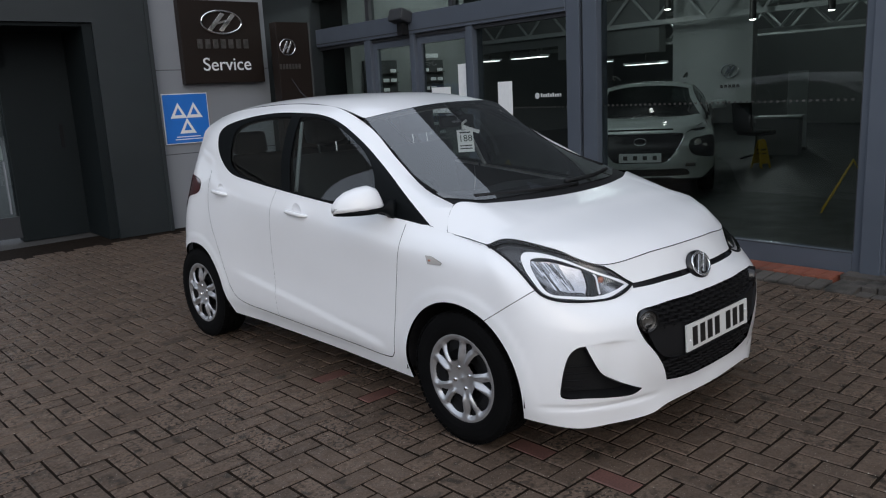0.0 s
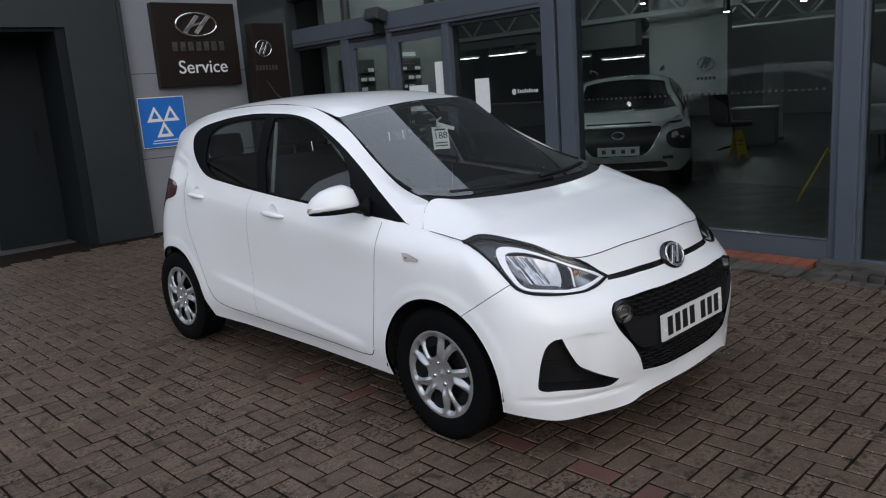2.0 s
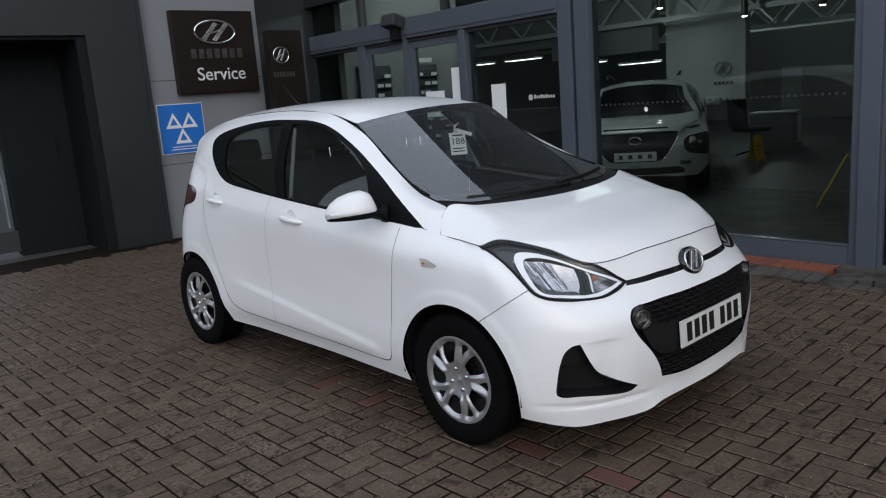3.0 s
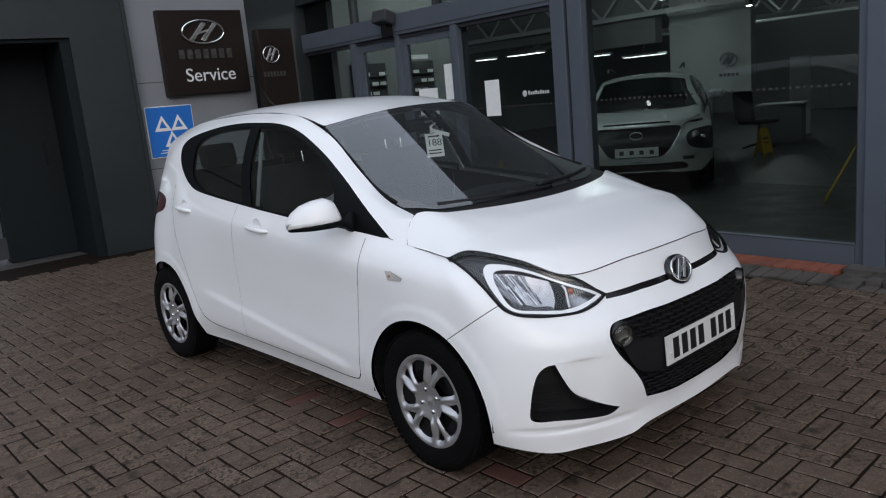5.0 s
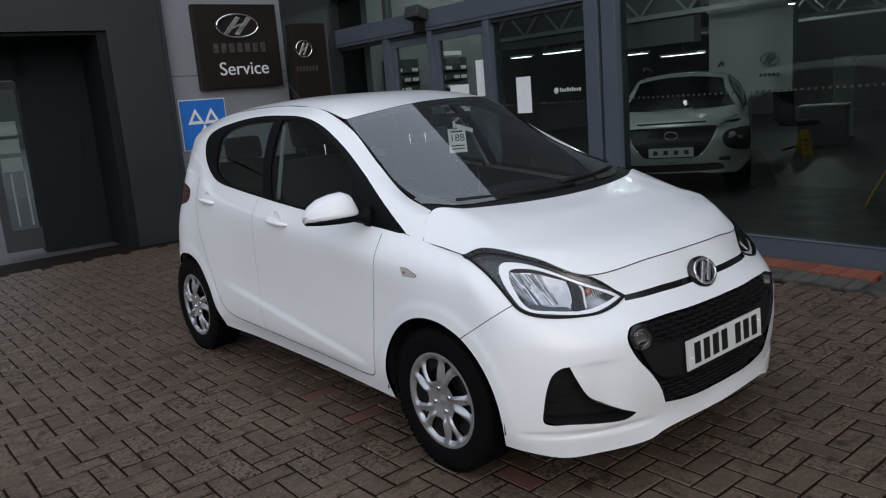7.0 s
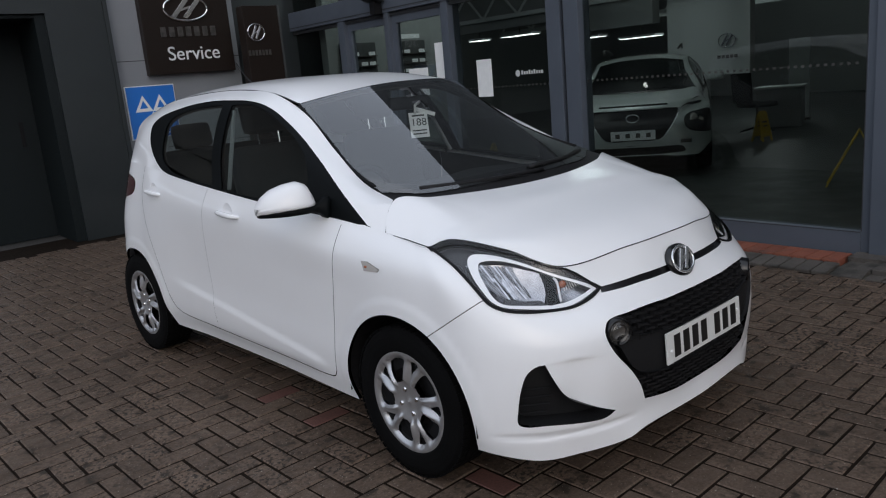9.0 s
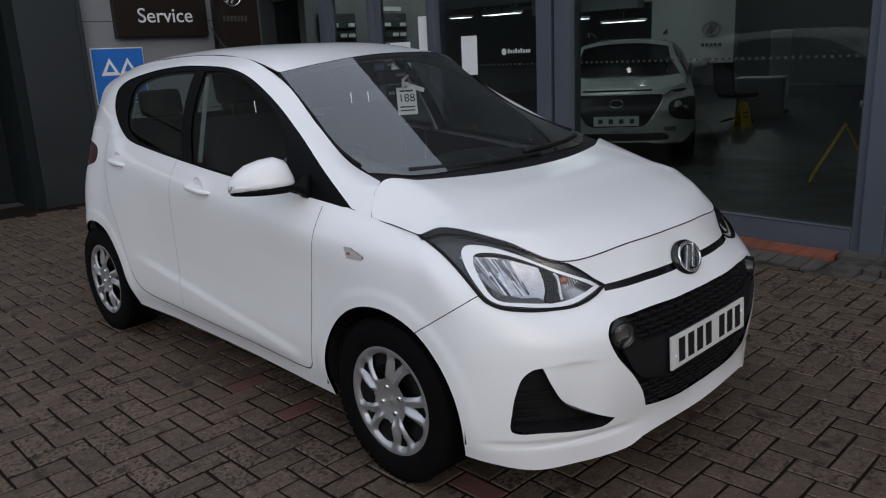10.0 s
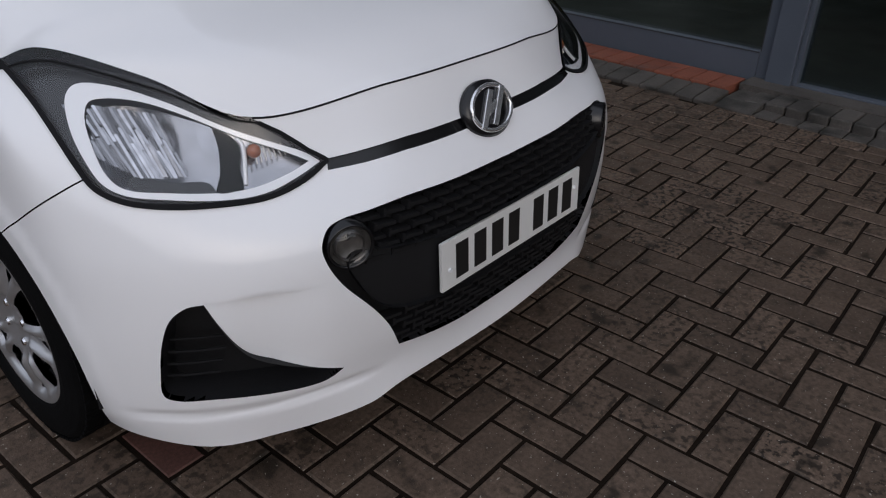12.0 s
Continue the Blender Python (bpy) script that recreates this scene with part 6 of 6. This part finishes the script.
for k in range(5):
    a = 2 * math.pi * k / 5
    part("foot_arm", tube([(0, 0, 0.10), (0.28 * math.cos(a), 0.28 * math.sin(a), 0.04)], 0.018, 6), M_GAP, sv)
pb = empty("display_board", BASE @ pose(9.4, 4.95, 0.03, 0, 0, -70), "slim pale display board", "display")
part("board", boxes((-0.18, 0.18, -0.03, 0.03, 0.05, 1.52), bevel=0.008), M_INPALE, pb)
part("foot", boxes((-0.20, 0.20, -0.15, 0.15, 0.0, 0.05), bevel=0.008), M_STEEL, pb)
# shelves with leaflets behind the entrance
for x in (0.66, 1.52):
    sh = empty("leaflet_rack", BASE @ pose(x, 6.75, 0.03), "dark wall rack filled with small white cards", "rack", "leaflet racks")
    part("back", boxes((-0.28, 0.28, -0.04, 0.0, 0.8, 1.93)), M_INDARK, sh)
    for k in range(8):
        z = 0.84 + 0.13 * k
        part("shelf", boxes((-0.28, 0.28, -0.09, -0.04, z, z + 0.012)), M_STEEL, sh)
        for c in range(4):
            if (k * 5 + c * 3) % 7 < 5:
                part("card", boxes((-0.25 + 0.13 * c, -0.15 + 0.13 * c, -0.075, -0.07, z + 0.012, z + 0.058)), M_PAPER, sh)
part_sign = empty("lobby_notice", BASE @ pose(1.5, 6.748, 2.02), "pale strip notice above the card racks", "notice")
part("strip", boxes((-0.24, 0.24, -0.01, 0.0, -0.03, 0.03)), M_PAPER, part_sign)
# dotted safety line on the glass
bm = bmesh.new()
for k in range(78):
    box(bm, 0.0085, 0.0105, 0.12 + 0.05 * k, 0.14 + 0.05 * k, 1.280, 1.296)
dots = part("safety_dots", bm, M_STEEL)
dots.matrix_world = BASE
tagged(dots, "row of pale safety dots on the shop glass", "sticker", kind="stuff")

# ---- pale silver crossover standing inside ----
SUV = empty("crossover_car", pose(9.0, 5.72, 0.03, 0, 0, -61), "pale silver crossover displayed on the showroom floor", "car")


def suv_net(sheet):
    n = sheet.net.copy()
    n[..., 0] *= 1.085
    n[..., 1] *= np.where(n[..., 1] < 0, 1.16, 1.09)
    n[..., 2] = n[..., 2] * 0.93 + 0.065
    return n


K_WRAP = Sheet(suv_net(WRAP), sym=(True, True))
K_BON, K_SCR, K_ROOF, K_SIDE = (Sheet(suv_net(s), sym=y) for s, y in ((BONNET, (True, False)), (SCREEN, (True, False)), (ROOF, (True, False)), (SIDE, (False, False))))


def k_on(pts, n=4):
    uv = K_WRAP.find(curve(pts, n), (1, .25, 1))
    return np.array([*uv, (-.02, uv[-1][1]), (-.02, uv[0][1])])


k_grille = k_on([(0, -.83, .45), (.28, -.82, .45), (.35, -.81, .48), (.47, -.78, .66), (.53, -.75, .77), (.51, -.75, .80), (.3, -.79, .81), (0, -.80, .81)])
k_low = k_on([(0, -.80, .28), (.40, -.78, .28), (.60, -.70, .30), (.56, -.72, .36), (.3, -.80, .37), (0, -.82, .37)])
k_slit = K_WRAP.find(curve([(.50, -.62, .835), (.64, -.52, .85), (.80, -.36, .885), (.82, -.30, .90), (.66, -.48, .885), (.52, -.60, .865)], 3, True))
k_lamp = K_WRAP.find(curve([(.575, -.70, .60), (.62, -.68, .535), (.76, -.58, .50), (.88, -.40, .51), (.895, -.33, .74), (.80, -.48, .80), (.63, -.63, .765)], 3, True))
k_clad = [(-.02, -.02), (1.02, -.02), (1.02, .30), *[(u, .30) for u in np.linspace(1, .30, 8)], (.19, .16), (.165, .02), (-.02, .005)]
K = K_WRAP.cut([("cladding", np.array(k_clad)), ("grille", k_grille), ("low", k_low), ("slit", k_slit), ("lamp", k_lamp),
                ("hole", K_WRAP.find([(.85, 1.0 * 0.37 * c, .32 + .37 * s) for c, s in [(math.cos(a), math.sin(a)) for a in np.radians(np.linspace(-40, 220, 36))]], (0, 1, 1)))], 110, 30)
body = K_WRAP.piece("body", K["rest"], M_SILVERCAR, SUV, "pale silver body", side=0, skirt=0.01)
K_WRAP.piece("cladding", K["cladding"], M_BLACK, SUV, "black lower cladding", side=0, shift=0.004, skirt=0.01)
K_WRAP.piece("grille", K["grille"], M_BLACK, SUV, "dark wide grille", side=0, shift=-0.02, skirt=-0.02)
K_WRAP.piece("lower_intake", K["low"], M_BLACK, SUV, side=0, shift=-0.02, skirt=-0.02)
part("skid_bar", tube(curve([(-.40, -.792, .405), (-.25, -.822, .395), (0, -.832, .393), (.25, -.822, .395), (.40, -.792, .405)], 4), 0.010, 6), M_CHROME, SUV, "bright bar under the show plate", smooth=True)
for s in (1, -1):
    K_WRAP.piece("slit_lamp", K["slit"], M_GLOSS, SUV, "thin dark upper lamp", side=s, shift=0.002)
    lc = K_WRAP.piece("lamp_cluster", K["lamp"], M_GLOSS, SUV, "dark lower lamp cluster", side=s, shift=0.003, skirt=0.01)
    part("headlamp", lathe([(-0.012, 0.0), (-0.010, 0.03), (0.0, 0.05), (0.012, 0.055)], 20, "y"), M_CLEARLENS, lc, "round clear headlamp", smooth=True, m=pose(-s * 0.70, -0.60, 0.67, 0, 0, -s * 35))
    for k in range(2):
        part("lamp_element", boxes((-0.035, 0.035, -0.012, 0.012, -0.03, 0.03), bevel=0.012), M_CLEARLENS, lc, smooth=True, m=pose(-s * (0.675 + 0.10 * k), -0.632 + 0.075 * k, 0.635, 0, 0, -s * 38))
    part("skid_light", boxes((-0.07, 0.07, -0.02, 0.01, -0.025, 0.025), bevel=0.01), M_CHROME, SUV, "bright lower lamp", m=pose(-s * 0.60, -0.755, 0.42, 0, 0, -s * 22))
K_BON.piece("bonnet", BONNET.cut([], 30, 30)["rest"], M_SILVERCAR, SUV, side=0, skirt=0.015)
K_SCR.piece("windscreen", S["glass"], M_DARKGLASS, SUV, "dark windscreen", side=0)
K_SCR.piece("screen_border", S["rest"], M_GLOSS, SUV, side=0, shift=-0.001)
K_ROOF.piece("roof", R["roof"], M_SILVERCAR, SUV, side=0, skirt=0.01)
K_ROOF.piece("headlining", R["roof"], M_INDARK, SUV, side=0, shift=-0.03)
for s in (1, -1):
    K_SIDE.piece("cabin_side", CS["rest"], M_SILVERCAR, SUV, side=s)
    K_SIDE.piece("window_surround", CS["surround"], M_BLACK, SUV, side=s, shift=-0.003)
    K_SIDE.piece("window", CS["pane_f"], M_DARKGLASS, SUV, side=s, shift=-0.006)
    K_SIDE.piece("window", CS["pane_r"], M_DARKGLASS, SUV, side=s, shift=-0.006)
    rail = curve([(-s * 0.50, 1.1, 1.50), (-s * 0.53, 1.3, 1.545), (-s * 0.535, 2.0, 1.55), (-s * 0.53, 2.5, 1.51)], 5)
    part("roof_rail", tube(rail, 0.014, 8), M_STEEL, SUV, smooth=True)
    part("door_mirror", boxes((-0.10, 0.10, -0.05, 0.04, -0.05, 0.07), bevel=0.035), M_SILVERCAR, SUV, "silver door mirror", smooth=True, m=pose(-s * 0.97, 0.58, 1.10))
    for hub in (0.0, 2.6):
        wl2 = part("wheel", lathe([(-0.06, 0.0), (-0.06, 0.20), (-0.09, 0.225), (0.08, 0.225), (0.0, 0.2), (0, 0)], 28, "x"), M_STEEL, SUV, m=pose(-s * 0.80, hub, 0.325) @ (Matrix.Identity(4) if s == 1 else Matrix.Rotation(math.pi, 4, "Z")))
        part("tyre", lathe([(-0.09, 0.22), (-0.105, 0.26), (-0.10, 0.305), (-0.08, 0.325), (0.08, 0.325), (0.10, 0.305), (0.10, 0.22)], 36, "x"), M_RUBBER, wl2, smooth=True)
part("slot", boxes((-0.40, 0.40, -0.012, 0.02, -0.010, 0.010), bevel=0.004), M_GAP, SUV, "dark slot over the grille", m=pose(0, -0.715, 0.858))
kp = part("show_plate", boxes((-0.26, 0.26, -0.006, 0.004, -0.056, 0.056), bevel=0.002), M_SIGNWHITE, SUV, "white show plate", m=pose(0, -0.838, 0.515))
for c in (-0.18, -0.06, 0.06, 0.18):
    part("bar", boxes((c - 0.026, c + 0.026, -0.0075, -0.0062, -0.026, 0.026)), M_STEEL, kp)
ov = [(0.075 * math.cos(a), -0.832, 0.715 + 0.045 * math.sin(a)) for a in np.linspace(0, 2 * math.pi, 33)[:-1]]
part("badge_ring", tube(ov, 0.007, 8, True), M_CHROME, SUV, "chrome oval badge", smooth=True)
edge_run = curve([(-.53, -.755, .775), (-.475, -.785, .66), (-.35, -.815, .48), (-.28, -.825, .447), (.28, -.825, .447), (.35, -.815, .48), (.475, -.785, .66), (.53, -.755, .775)], 4)
part("grille_trim", tube(edge_run, 0.008, 6), M_CHROME, SUV, "chrome grille trim", smooth=True)
part("cabin", boxes((-0.7, 0.7, 0.5, 2.4, 0.4, 0.95), bevel=0.05), M_SEAT, SUV, "dark seats and dashboard")
part("underbody", boxes((-0.75, 0.75, -0.5, 3.0, 0.22, 0.30)), M_BLACK, SUV)

# ---- unseen dark walls added round the yard, to darken reflections in the glass ----
for i, (x0, x1, y0, y1, h) in enumerate(((-34, -32, -60, 60, 6.5), (-34, 40, -42, -40, 6.0), (-34, 40, 58, 60, 7.0))):
    ob = part("backdrop_%d" % (i + 1), boxes((x0, x1, y0, y1, -0.1, h)), M_INDARK)
    tagged(ob, "plain dark building row across the yard", "backdrop", kind="structure")

# ---- block paving in herringbone, 200 x 100 blocks ----
A0 = 0.1022
X0, Y0 = 3.181, 0.887


def block_mesh(name, material):
    bm = bmesh.new()
    hx, hy, c = 0.0982, 0.0472, 0.0050
    lo = [bm.verts.new((sx * hx, sy * hy, -0.02)) for sx, sy in ((-1, -1), (1, -1), (1, 1), (-1, 1))]
    mid = [bm.verts.new((sx * hx, sy * hy, -0.0055)) for sx, sy in ((-1, -1), (1, -1), (1, 1), (-1, 1))]
    top = [bm.verts.new((sx * (hx - c), sy * (hy - c), 0.0)) for sx, sy in ((-1, -1), (1, -1), (1, 1), (-1, 1))]
    for a, b in ((lo, mid), (mid, top)):
        for i in range(4):
            bm.faces.new((a[i], a[(i + 1) % 4], b[(i + 1) % 4], b[i]))
    bm.faces.new(top)
    me = bpy.data.meshes.new(name)
    bm.to_mesh(me)
    bm.free()
    me.materials.append(material)
    return me


paver_mesh, red_mesh = block_mesh("paver", M_PAVER), block_mesh("paver_red", M_PAVRED)
rng = random.Random(5)
spots = []
for i in range(-130, 131):
    for j in range(-70, 71):
        x, y = i + 2 * j, i - 2 * j
        spots.append((X0 + A0 * (x + 0.5), Y0 + A0 * (y + 1.0), 90))
        spots.append((X0 + A0 * (x - 1.0), Y0 + A0 * (y + 1.5), 0))
kerb_line = lambda y: 5.75 - 0.47 + (y - 1.85) * math.tan(radians(3))
spots = [s for s in spots if -5.5 < s[0] < kerb_line(s[1]) and -4.6 < s[1] < 8.75]
pavement = empty("pavement", pose(0, 0, 0), "worn brown herringbone block paving", "pavement", kind="structure")
near = sorted(spots, key=lambda s: (s[0] - 2.6) ** 2 + (s[1] - 0.95) ** 2)[:290]
chosen = set(near)
verts, faces = [], []
base_v = [tuple(v.co) for v in paver_mesh.vertices]
base_f = [tuple(p.vertices) for p in paver_mesh.polygons]
red_v, red_f = [], []
for sp in spots:
    x, y, turn = sp
    dz, tx, ty, tw = rng.uniform(-0.0025, 0.0015), rng.uniform(-0.012, 0.012), rng.uniform(-0.012, 0.012), rng.uniform(-1.3, 1.3)
    # one course of red blocks marks the bay
    red = (abs(x - 2.10) < 0.055 and rng.random() < 0.28 and 0.4 < y < 4.4) or math.hypot(x - 2.107, y - 1.476) < 0.08 or math.hypot(x - 2.12, y - 1.89) < 0.08
    m = pose(x, y, dz, 0, 0, turn + tw)
    if sp in chosen:
        ob = new("paver", red_mesh if red else paver_mesh)
        ob.parent = pavement
        ob.matrix_local = m
        continue
    vs, fs = (red_v, red_f) if red else (verts, faces)
    n = len(vs)
    for v in base_v:
        p = m @ Vector(v)
        vs.append((p.x, p.y, p.z + (v[0] * tx + v[1] * ty)))
    fs += [tuple(n + k for k in f) for f in base_f]
for nm, vs, fs, mt, lab in (("paving_field", verts, faces, M_PAVERS, "brown herringbone blocks farther off"), ("red_blocks", red_v, red_f, M_PAVRED, "faded red marker blocks")):
    if vs:
        me = bpy.data.meshes.new(nm)
        me.from_pydata(vs, [], fs)
        me.materials.append(mt)
        ob = new(nm, me)
        ob.parent = pavement
        tagged(ob, lab, kind="stuff")
